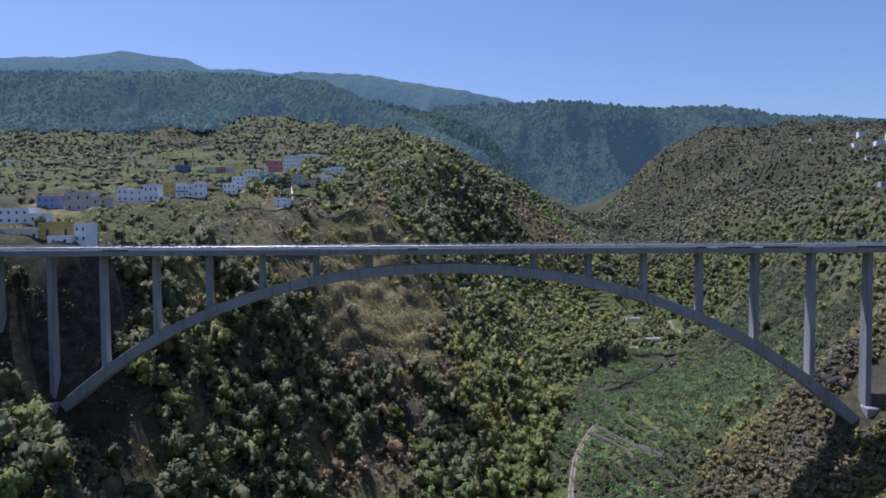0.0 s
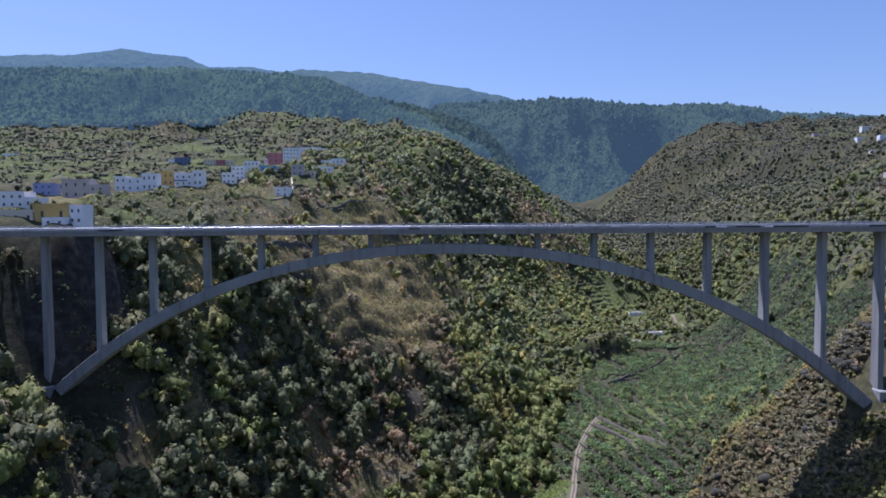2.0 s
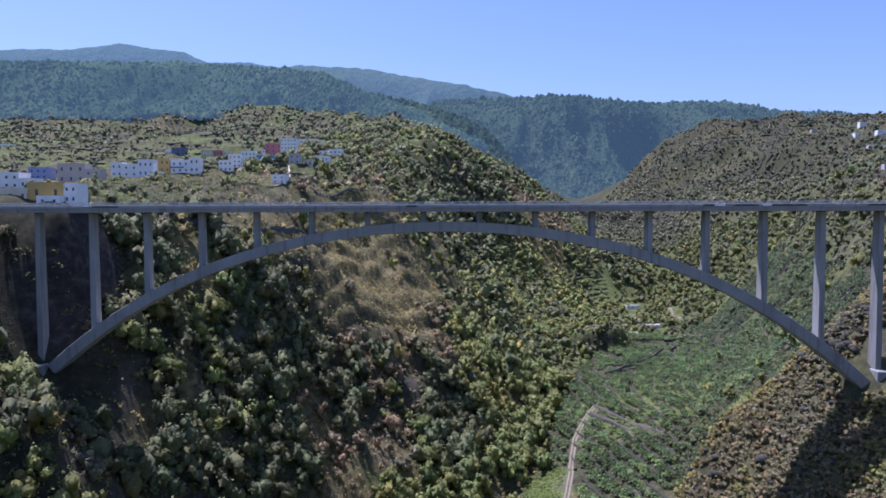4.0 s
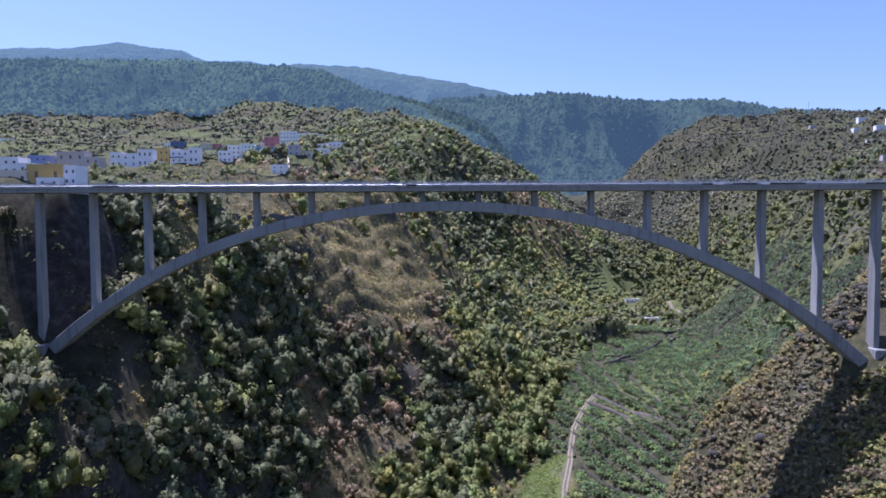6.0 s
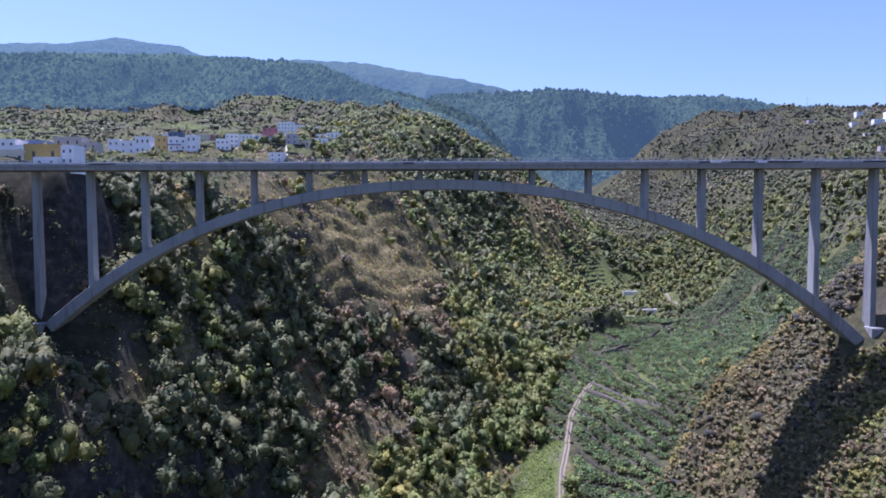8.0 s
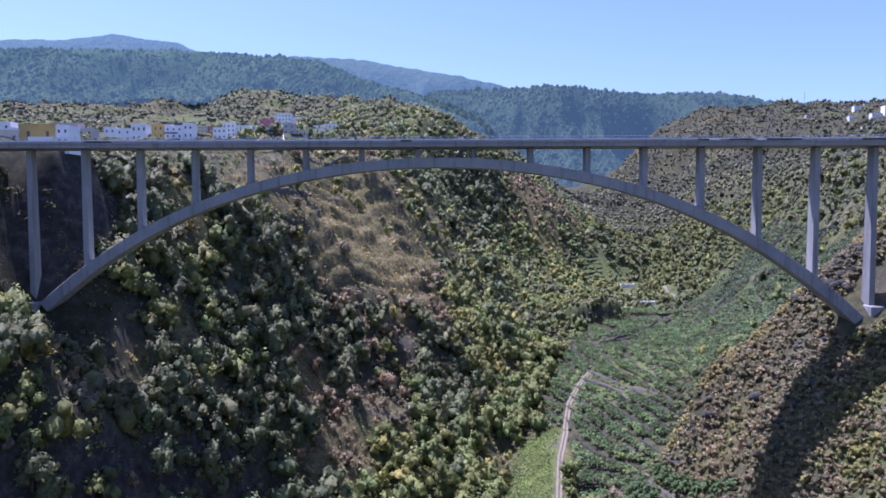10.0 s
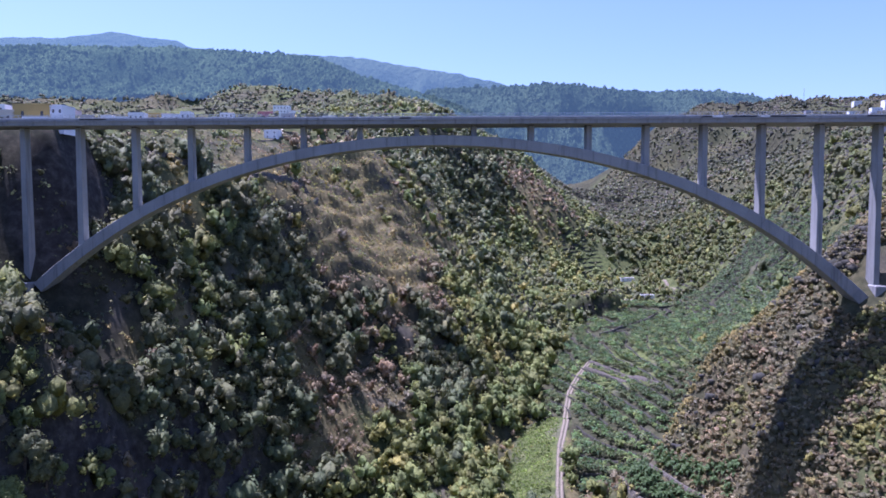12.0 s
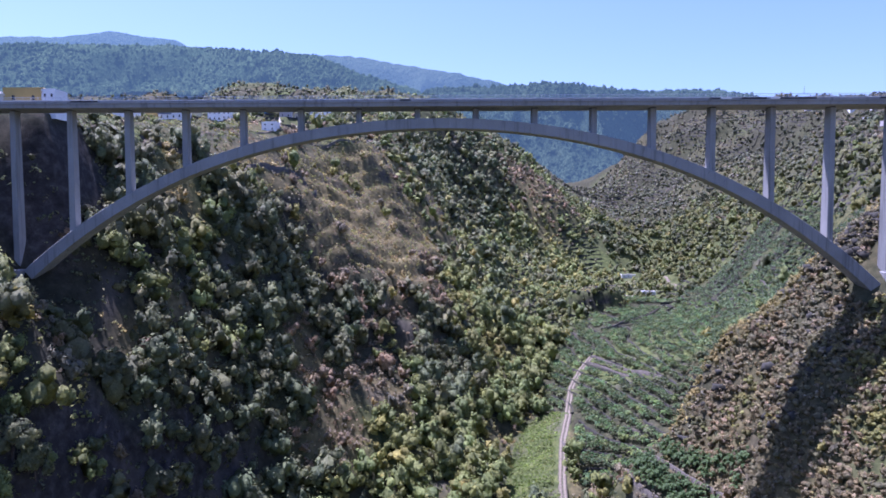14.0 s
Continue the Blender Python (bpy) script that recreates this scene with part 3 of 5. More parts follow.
def build_arch():
    arch = part("arch", bmesh.new(), None, bridge, "grey concrete arch rib of box section")
    feet = (-126.0, 128.0)
    k = 54
    for i in range(k):
        xs = [feet[0] + (feet[1] - feet[0]) * (i + e) / k for e in (0.004, 0.5, 0.996)]
        bm = bmesh.new()
        rings = []
        for x in xs:
            slope = (arch_top(x + 0.1) - arch_top(x - 0.1)) / 0.2
            nx, nz = -slope / math.hypot(1, slope), 1 / math.hypot(1, slope)
            thick = 3.0 + 0.5 * (abs(x) / 128) ** 2
            z = arch_top(x)
            rings.append([bm.verts.new((x + nx * a, y, z + nz * a)) for a, y in ((0, -2.9), (-0.12, -3.0), (-thick + 0.12, -3.0), (-thick, -2.9), (-thick, 2.9), (-thick + 0.12, 3.0), (-0.12, 3.0), (0, 2.9))])
        for a, b in zip(rings, rings[1:]):
            for j in range(8):
                bm.faces.new((a[j], a[(j + 1) % 8], b[(j + 1) % 8], b[j]))
        bm.faces.new(rings[0])
        bm.faces.new(rings[-1][::-1])
        part("arch_segment", bm, CONCRETE, arch)


def build_column(x, base):
    """A pier that widens towards its foot, cast in lifts, with a head under the deck."""
    bm = bmesh.new()
    tall = SOFFIT - base
    lifts = max(1, round(tall / 5.0))
    rings = []
    for i in range(lifts + 1):
        for e in ((0.02, -0.02) if 0 < i < lifts else (0,)):
            z = SOFFIT - 0.25 - (tall - 0.25) * i / lifts + e
            dep, wid = 1.5 + 0.010 * (SOFFIT - z), 0.82 + 0.002 * (SOFFIT - z)
            rings.append((z, wid, dep))
    loops = []
    for z, w, d in rings:
        c = 0.12
        loops.append([bm.verts.new((px, py, z)) for px, py in ((-w + c, -d), (w - c, -d), (w, -d + c), (w, d - c), (w - c, d), (-w + c, d), (-w, d - c), (-w, -d + c))])
    for a, b in zip(loops, loops[1:]):
        for j in range(8):
            bm.faces.new((a[j], a[(j + 1) % 8], b[(j + 1) % 8], b[j]))
    bm.faces.new(loops[0])
    bm.faces.new(loops[-1][::-1])
    col = part("column", bm, CONCRETE, bridge)
    col.location.x, col.rotation_euler.z = x, radians(4)
    box_part("bearing_pad", (-0.8, -1.2, SOFFIT - 0.25), (0.8, 1.2, SOFFIT + 0.02), DARK_PANEL, col)


build_arch()
for k in range(-2, 18):
    x = PIER_GAP * (k - 7.5)
    if 0 < k < 15:
        base = arch_top(x) - 0.3 - 1.1 * abs(arch_top(x + 1) - arch_top(x - 1)) / 2
    else:
        base = {0: 100.0, 15: 96.0}.get(k, float(height([x], [0.0])[0]) - 2.0)
    build_column(x, base)

# footings where the arch springs
for x, z, s in ((-129.5, 99.5, 1), (130.5, 98.8, -1)):
    bm = bmesh.new()
    box_bm(bm, (x - 3.2, -4.5, z - 6), (x + 3.2, 4.5, z + 0.8))
    bmesh.ops.bevel(bm, geom=bm.edges[:], offset=0.3, segments=1, affect="EDGES")
    part("footing", bm, CONCRETE_DECK, bridge, "pale concrete footing")


def build_deck():
    deck = part("deck", bmesh.new(), None, bridge, "concrete deck girder carrying the road")
    shape = [(-6.0, DECK_TOP), (-6.05, DECK_TOP - 0.05), (-6.05, DECK_TOP - 0.45), (-5.75, DECK_TOP - 0.5), (-5.6, SOFFIT + 0.08), (-5.5, SOFFIT), (5.5, SOFFIT), (5.6, SOFFIT + 0.08), (5.75, DECK_TOP - 0.5), (6.05, DECK_TOP - 0.45), (6.05, DECK_TOP - 0.05), (6.0, DECK_TOP)]
    bm = bmesh.new()
    a = [bm.verts.new((-8.485, y, z)) for y, z in shape]
    b = [bm.verts.new((8.485, y, z)) for y, z in shape]
    for j in range(len(shape)):
        bm.faces.new((a[j], a[(j + 1) % len(shape)], b[(j + 1) % len(shape)], b[j]))
    bm.faces.new(a[::-1])
    bm.faces.new(b)
    bmesh.ops.recalc_face_normals(bm, faces=bm.faces)
    me = bpy.data.meshes.new("girder_segment")
    bm.to_mesh(me)
    bm.free()
    me.materials.append(CONCRETE_DECK)
    for k in range(22):
        child("girder_segment", me, deck, pose(-178.5 + 17 * k, 0, 0))
    box_part("roadway", (-187, -4.0, DECK_TOP + 0.004), (195.5, 4.0, DECK_TOP + 0.09), ASPHALT, deck, "dark asphalt roadway")
    return deck


deck = build_deck()
# abutments where the deck meets the hillsides
for x0, x1 in ((-196, -184), (192, 206)):
    box_part("abutment", (x0, -6.5, 128), (x1, 6.5, SOFFIT - 0.01), CONCRETE, bridge)


# ---- railings and edge of the deck ----
def build_railings():
    bm = bmesh.new()
    box_bm(bm, (-0.045, -0.045, 0), (0.045, 0.045, 1.15))
    box_bm(bm, (-0.1, -0.1, 0), (0.1, 0.1, 0.03))
    bmesh.ops.recalc_face_normals(bm, faces=bm.faces)
    post = bpy.data.meshes.new("post")
    bm.to_mesh(post)
    bm.free()
    post.materials.append(STEEL)
    bm = bmesh.new()
    box_bm(bm, (-0.06, -0.05, 0), (0.06, 0.05, 0.75))
    bmesh.ops.recalc_face_normals(bm, faces=bm.faces)
    short = bpy.data.meshes.new("post")
    bm.to_mesh(short)
    bm.free()
    short.materials.append(STEEL)
    for s in (-1, 1):
        kerb = box_part("kerb", (-187, s * 5.9 - 0.14, DECK_TOP + 0.004), (195.5, s * 5.9 + 0.14, DECK_TOP + 0.3), CONCRETE_DECK, deck)
        box_part("walkway", (-187, min(s * 4.45, s * 5.74), DECK_TOP + 0.004), (195.5, max(s * 4.45, s * 5.74), DECK_TOP + 0.2), CONCRETE_DECK, deck, "pale concrete walkway")
        rail = part("railing", bmesh.new(), None, bridge, "galvanised steel railing")
        for z, r in ((1.15, 0.045), (0.8, 0.022), (0.5, 0.022), (0.22, 0.022)):
            box_part("rail", (-187, s * 5.9 - r, DECK_TOP + 0.3 + z - r), (195.5, s * 5.9 + r, DECK_TOP + 0.3 + z + r), STEEL, rail)
        for i in range(148):
            child("post", post, rail, pose(-162 + 2.2 * i, s * 5.9, DECK_TOP + 0.3))
        guard = part("guard_rail", bmesh.new(), None, bridge, "steel crash barrier beside the roadway")
        bm = bmesh.new()
        prof = [(0.0, 0.45), (0.08, 0.5), (0.0, 0.56), (0.08, 0.62), (0.08, 0.68), (0.0, 0.74)]
        rows = []
        for x in (-187, 195.5):
            rows.append([bm.verts.new((x, s * (4.28 - a), DECK_TOP + 0.09 + b)) for a, b in prof] + [bm.verts.new((x, s * (4.32 - a), DECK_TOP + 0.09 + b)) for a, b in prof[::-1]])
        k = len(rows[0])
        for j in range(k):
            bm.faces.new((rows[0][j], rows[0][(j + 1) % k], rows[1][(j + 1) % k], rows[1][j]))
        part("beam", bm, STEEL, guard)
        for i in range(82):
            child("post", short, guard, pose(-162 + 4.0 * i, s * 4.38, DECK_TOP + 0.09))
    # dark and pale service panels fixed along the edge that faces the gorge
    for x0, x1, mat, lab in ((-108.5, -100.5, DARK_PANEL, "dark panel on the deck edge"), (-13.2, -10.0, DARK_PANEL, "dark panel on the deck edge"), (74.5, 77.6, DARK_PANEL, "dark panel on the deck edge"), (77.7, 80.8, WHITE_PANEL, "white panel on the deck edge"),
                             (83.5, 90.5, DARK_PANEL, "dark panel on the deck edge"), (91.6, 94.2, WHITE_PANEL, "white panel on the deck edge"), (94.4, 104.5, DARK_PANEL, "dark panel on the deck edge"), (122.0, 131.0, DARK_PANEL, "dark panel on the deck edge")):
        box_part("edge_panel", (x0, -6.16, DECK_TOP - 0.06), (x1, -6.054, DECK_TOP + 0.42), mat, deck, lab, bevel=0.02)


build_railings()


# ---- foliage ----
def leaf_material(name, rough=0.6, glow=0.0):
    """Leaves that take the plant's own tint and let some light through."""
    n = Nodes(name)
    tint = n.add("ShaderNodeVertexColor")
    tint.layer_name = "tint"
    geo = n.add("ShaderNodeNewGeometry")
    vary = n.ramp(geo.outputs["Random Per Island"], [(0.0, (0.72, 0.74, 0.76)), (0.5, (1.0, 1.0, 0.98)), (1.0, (1.25, 1.22, 1.1))])
    col = n.mix(1.0, tint.outputs["Color"], vary, "MULTIPLY")
    col = n.mix(0.35, col, n.mix(1.0, col, n.ramp(n.noise(9.0, 3), [(0.3, (0.6, 0.65, 0.7)), (0.7, (1.4, 1.3, 1.1))]), "MULTIPLY"))
    grain = n.noise(0.75, 4, 0.7)
    col = n.mix(1.0, col, n.ramp(grain, [(0.32, (0.68, 0.7, 0.72)), (0.5, (1.0, 1.0, 1.0)), (0.68, (1.32, 1.3, 1.22))]), "MULTIPLY")
    n.bump(grain, 1.0, 0.6)
    n.done(col, rough, 0.25)
    n.bsdf.inputs["Emission Color"].default_value = (*HAZE, 1)
    n.bsdf.inputs["Emission Strength"].default_value = glow
    tr = n.add("ShaderNodeBsdfTranslucent")
    n.link(col, tr.inputs["Color"])
    mix = n.add("ShaderNodeMixShader", Fac=0.38)
    n.link(n.bsdf.outputs[0], mix.inputs[1])
    n.link(tr.outputs[0], mix.inputs[2])
    n.link(mix.outputs[0], n.t.nodes["Material Output"].inputs["Surface"])
    return n.mat


LEAF = leaf_material("foliage")
BANANA = leaf_material("banana_leaf", 0.42)

BARK = Nodes("bark")
BARK.bump(BARK.noise(0.15, 4), 0.6, 0.04)
BARK = BARK.done(BARK.ramp(BARK.noise(0.4, 4), [(0.3, (0.05, 0.04, 0.032)), (0.7, (0.14, 0.115, 0.09))]), 0.95)

# dark tree, fresh green tree, yellow-green shrub, dry brown shrub, grey scrub, ochre shrub
TINTS = np.array([(0.150, 0.165, 0.082), (0.198, 0.222, 0.076), (0.258, 0.256, 0.082), (0.264, 0.214, 0.134), (0.230, 0.212, 0.142), (0.318, 0.274, 0.110)])


def unit(v):
    return v / np.maximum(np.linalg.norm(v, axis=-1, keepdims=True), 1e-9)


def ico(level):
    bm = bmesh.new()
    bmesh.ops.create_icosphere(bm, subdivisions=level, radius=1.0)
    v = np.array([p.co for p in bm.verts])
    f = np.array([[q.index for q in p.verts] for p in bm.faces])
    bm.free()
    return unit(v), f


ICO = {k: ico(k) for k in (1, 2, 3)}


def crowns(name, rng, c, r, tall, tint, level, nq, size, squash=0.85, lobes=7, material=None):
    """One mesh of many leafy crowns. Each is a heap of rounded boughs, with leaf sprays standing out of them.
    c (n, 3) feet, r (n) radii, tall (n) heights of the crown's middle, tint (n, 3)."""
    n = len(c)
    mid = c + np.stack([np.zeros(n), np.zeros(n), tall], 1)
    v, f = ICO[level] if level else (np.zeros((0, 3)), np.zeros((0, 3), int))
    # boughs: one in the middle, the others round and above it
    d = unit(rng.normal(size=(n, lobes, 3)) * np.array([1, 1, 0.8]) + np.array([0, 0, 0.35]))
    far = rng.uniform(0.42, 0.72, (n, lobes))
    far[:, 0] = 0.0
    size_b = rng.uniform(0.30, 0.46, (n, lobes))
    size_b[:, 0] = 0.62
    squash = squash * rng.uniform(0.85, 1.25, (n, 1))
    cen = d * far[..., None]
    # bodies
    nv = len(v)
    body = np.broadcast_to(v[None, None], (n, lobes, nv, 3))
    co = cen[:, :, None] + body * (0.82 * size_b[..., None] * rng.uniform(0.74, 1.08, (n, lobes, nv)))[..., None]
    co[..., 2] *= squash[:, :, None]
    co = mid[:, None, None] + r[:, None, None, None] * co
    tri = (f[None] + (np.arange(n * lobes) * nv)[:, None, None]).reshape(-1, 3)
    nor_b = unit(body + 0.45 * d[:, :, None] + 0.55 * rng.normal(size=body.shape))
    # leaf sprays on the outer side of a bough
    pick = rng.integers(0, lobes, (n, nq))
    row = np.arange(n)[:, None]
    out = unit(rng.normal(size=(n, nq, 3)) + 0.9 * d[row, pick] + np.array([0, 0, 0.25]))
    p = cen[row, pick] + out * (size_b[row, pick] * rng.uniform(0.82, 1.16, (n, nq)))[..., None]
    p[..., 2] *= squash
    p = mid[:, None] + r[:, None, None] * p
    nor = unit(out + 0.4 * rng.normal(size=(n, nq, 3)))
    t = unit(np.cross(nor, rng.normal(size=(n, nq, 3))))
    b = np.cross(nor, t)
    s = size * r[:, None, None] * rng.uniform(0.6, 1.35, (n, nq, 1))
    k = rng.uniform(0.55, 1.0, (4, n, nq, 1))
    quad = np.stack([p + t * s * k[0], p + b * s * 0.8 * k[1], p - t * s * k[2], p - b * s * 0.8 * k[3]], 2)
    nb = lobes * nv
    first = n * nb + np.arange(n * nq)[:, None] * 4
    tri = np.concatenate([tri, first + np.array([[0, 1, 2]]), first + np.array([[0, 2, 3]])])
    me = array_mesh(name, np.concatenate([co.reshape(-1, 3), quad.reshape(-1, 3)]), tri, material or LEAF, flat=False)
    col = np.ones((n * nb + n * nq * 4, 4), np.float32)
    col[:, :3] = np.concatenate([np.repeat(tint, nb, 0), np.repeat(tint, nq * 4, 0)])
    lay = me.color_attributes.new("tint", "FLOAT_COLOR", "POINT")
    lay.data.foreach_set("color", col.ravel())
    soft = unit(0.9 * out + 0.35 * d[row, pick] + 0.45 * nor)
    me.normals_split_custom_set_from_vertices(np.concatenate([nor_b.reshape(-1, 3), np.repeat(soft.reshape(-1, 3), 4, 0)]))
    return me


def cards_mesh(name, co, tint, material):
    """tint: (n, 3) for the n plants of co (n, nq, 4, 3)."""
    n, nq = co.shape[:2]
    me = array_mesh(name, co.reshape(-1, 3), np.arange(n * nq * 4).reshape(-1, 4), material)
    lay = me.color_attributes.new("tint", "FLOAT_COLOR", "POINT")
    col = np.ones((n, nq * 4, 4), np.float32)
    col[..., :3] = tint[:, None, :]
    lay.data.foreach_set("color", col.ravel())
    return me


def slope_at(x, y, z):
    zx, zy = height(x + 1.5, y), height(x, y + 1.5)
    return np.hypot(zx - z, zy - z) / 1.5


def plant_kinds(rng, x, y, z):
    """Which plant grows where: a kind for each place, by the lie of the land."""
    n = len(x)
    w = np.zeros((n, 6)) + 0.03
    patch, patch2 = fbm(x, y, 32, 3, 101), fbm(x, y, 24, 3, 111)
    left = smooth(-45, -75, x) * smooth(170, 120, y) * smooth(-30, -5, y)
    bank = smooth(-60, -80, x) * smooth(-8, -30, y)
    spur_low = smooth(-85, -55, x) * smooth(25, -15, x) * smooth(35, 70, y) * smooth(200, 150, y) * smooth(95, 70, z)
    spur_up = smooth(-95, -70, x) * smooth(50, 0, x) * smooth(110, 150, y) * smooth(430, 340, y) * smooth(62, 88, z)
    centre = smooth(-30, 5, x) * smooth(80, 110, y) * smooth(560, 420, y) * smooth(90, 60, z) * smooth(170, 110, x)
    bottom = smooth(-60, -30, x) * smooth(60, 20, x) * smooth(135, 100, y)
    spur_r = smooth(45, 60, x) * smooth(75, 45, y)
    crest = spur_r * smooth(-2, 6, y)
    right = smooth(130, 170, x) * smooth(90, 130, y)
    plateau = smooth(145, 155, z) * smooth(60, 0, x)
    w += left[:, None] * np.array([2.2, 0.45, 0.08, 0.1, 0.2, 0.02])
    w += bank[:, None] * np.array([1.1, 0.5, 0.2, 0.3, 0.6, 0.05])
    brow = smooth(148, 154, z) * smooth(185, 170, z) * smooth(-140, -120, x) * smooth(20, -20, x) * smooth(120, 160, y) * smooth(360, 310, y)
    w += brow[:, None] * np.array([0, 0.1, 0.3, 2.4, 1.4, 0.9])
    w += spur_low[:, None] * np.array([0.9, 0.4, 0.1, 0, 0.15, 0.05])
    w[:, 3] += spur_low * 4.0 * smooth(-0.05, 0.3, patch)
    w += spur_up[:, None] * np.array([0.2, 0.3, 1.1, 0.2, 0.3, 0.6])
    w[:, 3] += spur_up * 1.4 * smooth(0.0, 0.4, patch2)
    w += centre[:, None] * np.array([0.7, 2.6, 2.2, 0.12, 0.1, 0.12])
    w += bottom[:, None] * np.array([0.15, 1.8, 1.5, 0.05, 0.1, 0.25])
    w += spur_r[:, None] * np.array([0.05, 0.2, 0.5, 0.8, 1.6, 0.35])
    w[:, 5] += crest * 1.2 * smooth(-0.2, 0.4, patch2) + 5 * spur_r * smooth(20, 27, y)
    w[:, 2] += 8 * np.exp(-((x - 66) / 7) ** 2 - ((y - 27) / 6) ** 2)
    w += right[:, None] * np.array([1.3, 0.45, 0.08, 0.5, 0.9, 0.03])
    head = smooth(380, 450, y) * smooth(60, 100, x) * smooth(200, 160, z) * smooth(1100, 900, y)
    w += head[:, None] * np.array([2.0, 2.4, 0.8, 0, 0, 0])
    w += plateau[:, None] * np.array([1.2, 0.8, 0.2, 0.25, 0.6, 0.05])
    w += (smooth(240, 320, y) * smooth(90, 40, x) * smooth(60, 80, z))[:, None] * np.array([2.2, 1.3, 0.45, 0.6, 0.3, 0.05])
    w[:, 0] += 6 * gully(x, y) * crags(x, y, z)
    for blobs, mix in ((DARK_WOOD, (9, 1.2, 0, 0, 0.6, 0)), (STRAW, (0.5, 0.6, 3.0, 2.0, 1.0, 6)), (BROWN, (0.4, 0.3, 0.3, 12, 2, 0.6)), (LUSH, (1.2, 6, 5, 0.2, 0.2, 0.3)), (FRESH, (0.6, 14, 3, 0, 0, 0)), (GOLD, (0, 1, 8, 1, 1, 6))):
        q = zone(blobs, x, y)[:, None]
        w = w * (1 - 0.6 * q) + q * np.array(mix)
    for k in range(6):
        w[:, k] *= np.exp(1.3 * fbm(x, y, 26, 3, 200 + 7 * k))
    w = w ** 1.8
    c = np.cumsum(w / w.sum(1, keepdims=True), 1)
    u = np.clip(0.5 + 0.38 * fbm(x, y, 13, 2, 521) + rng.normal(0, 0.16, n), 0, 1)
    return (u[:, None] > c).sum(1).clip(0, 5)


def scatter(rng, x0, x1, y0, y1, cell):
    gx, gy = np.meshgrid(np.arange(x0, x1, cell), np.arange(y0, y1, cell))
    gx = gx.ravel() + rng.uniform(-0.48, 0.48, gx.size) * cell
    gy = gy.ravel() + rng.uniform(-0.48, 0.48, gy.size) * cell
    return gx, gy


def tint_of(rng, kind):
    t = 1.34 * TINTS[kind] * rng.uniform(0.84, 1.16, (len(kind), 1))
    t[:, 0] *= rng.uniform(0.9, 1.12, len(kind))
    return t


CANAL_WALL = [(-129, 82), (-124, 92), (-115, 104), (-106, 115), (-100, 127), (-91, 146), (-83, 172), (-79, 196)]
def haze_greyed(t):
    """Leaf tints of the far slopes, greyed to stand in for haze."""
    return 0.68 * t + 0.32 * t.mean(1, keepdims=True) * np.array([1.0, 1.0, 0.92])


FIELD_WALLS = (([(84, 212), (92, 198), (101, 176), (110, 156)], 2.0), ([(80, 206), (88, 192), (97, 172)], 1.0), ([(64, 17), (68, 10), (72, 1), (76, -7), (79, -13)], 1.3), ([(58, 14), (57.5, 8), (60, 2), (64, -5)], 1.3),
                   ([(50, 108), (51, 90), (48, 76)], 0.9), ([(150, 262), (166, 258), (184, 252)], 1.6), ([(165, 300), (182, 296), (205, 290)], 1.8), ([(104, 282), (125, 296), (149, 324), (168, 362)], 2.2), ([(196, 240), (184, 190), (168, 140)], 1.6))
ROAD = [(42, 30, 0), (45, 66, 0), (51, 105, 0), (58, 135, 0), (60, 150, 0), (67, 182, 0), (75, 200, 0), (84, 213, 0)]


SIDE_TRACKS = [[(176, 372), (186, 362), (198, 356), (206, 350)], [(196, 420), (205, 405), (218, 402)], [(224, 540), (222, 516), (223, 486)]]


def off_road(x, y):
    rx = np.interp(y, [p[1] for p in ROAD], [p[0] for p in ROAD])
    ok = (np.abs(x - rx) > 3.6) | (y > 214)
    for line in SIDE_TRACKS:
        for (ax, ay), (bx, by) in zip(line, line[1:]):
            t = np.clip(((x - ax) * (bx - ax) + (y - ay) * (by - ay)) / ((bx - ax) ** 2 + (by - ay) ** 2), 0, 1)
            dx, dy = x - ax - t * (bx - ax), y - ay - t * (by - ay)
            ok &= (np.hypot(dx, dy) > 4.5) & ((np.hypot(dx, dy) > 11) | (dy > 0))
    return ok


def clear_of_walls(x, y, gap=2.6):
    ok = np.ones(len(x), bool)
    for line, _ in FIELD_WALLS:
        for (ax, ay), (bx, by) in zip(line, line[1:]):
            t = np.clip(((x - ax) * (bx - ax) + (y - ay) * (by - ay)) / ((bx - ax) ** 2 + (by - ay) ** 2), 0, 1)
            dx, dy = x - ax - t * (bx - ax), y - ay - t * (by - ay)
            ok &= ~((np.hypot(dx, dy) < 1.2) | ((np.hypot(dx, dy) < gap + 0.6) & (dy < 0) & (y > 30)))
    return ok


def clear_of_bridge(x, y, r):
    return (np.abs(y) > 5.5 + r) | (np.abs(x) < 112) & (np.abs(y) > 3 + r) | (np.abs(x) < 95)


HOUSE_SPOTS = []


def clear_of_houses(x, y, r, deep=9):
    ok = np.ones(len(x), bool)
    for hx, hy, half in HOUSE_SPOTS:
        ok &= ~((np.abs(x - hx) < half + r) & (y > hy - deep - r) & (y < hy + 14))
    return ok


# ---- houses ----
def plaster(name, col):
    n = Nodes(name)
    dark = tuple(v * 0.9 for v in col)
    c = n.mix(n.sharpen(n.noise(1.5, 4, 0.6, squash=(1, 1, 0.2)), 0.5, 0.75), n.ramp(n.noise(3.0), [(0.3, tuple(v * 0.9 for v in col)), (0.7, col)]), dark)
    n.bump(n.noise(0.2), 0.2, 0.01)
    return n.done(c, 0.9, 0.2)


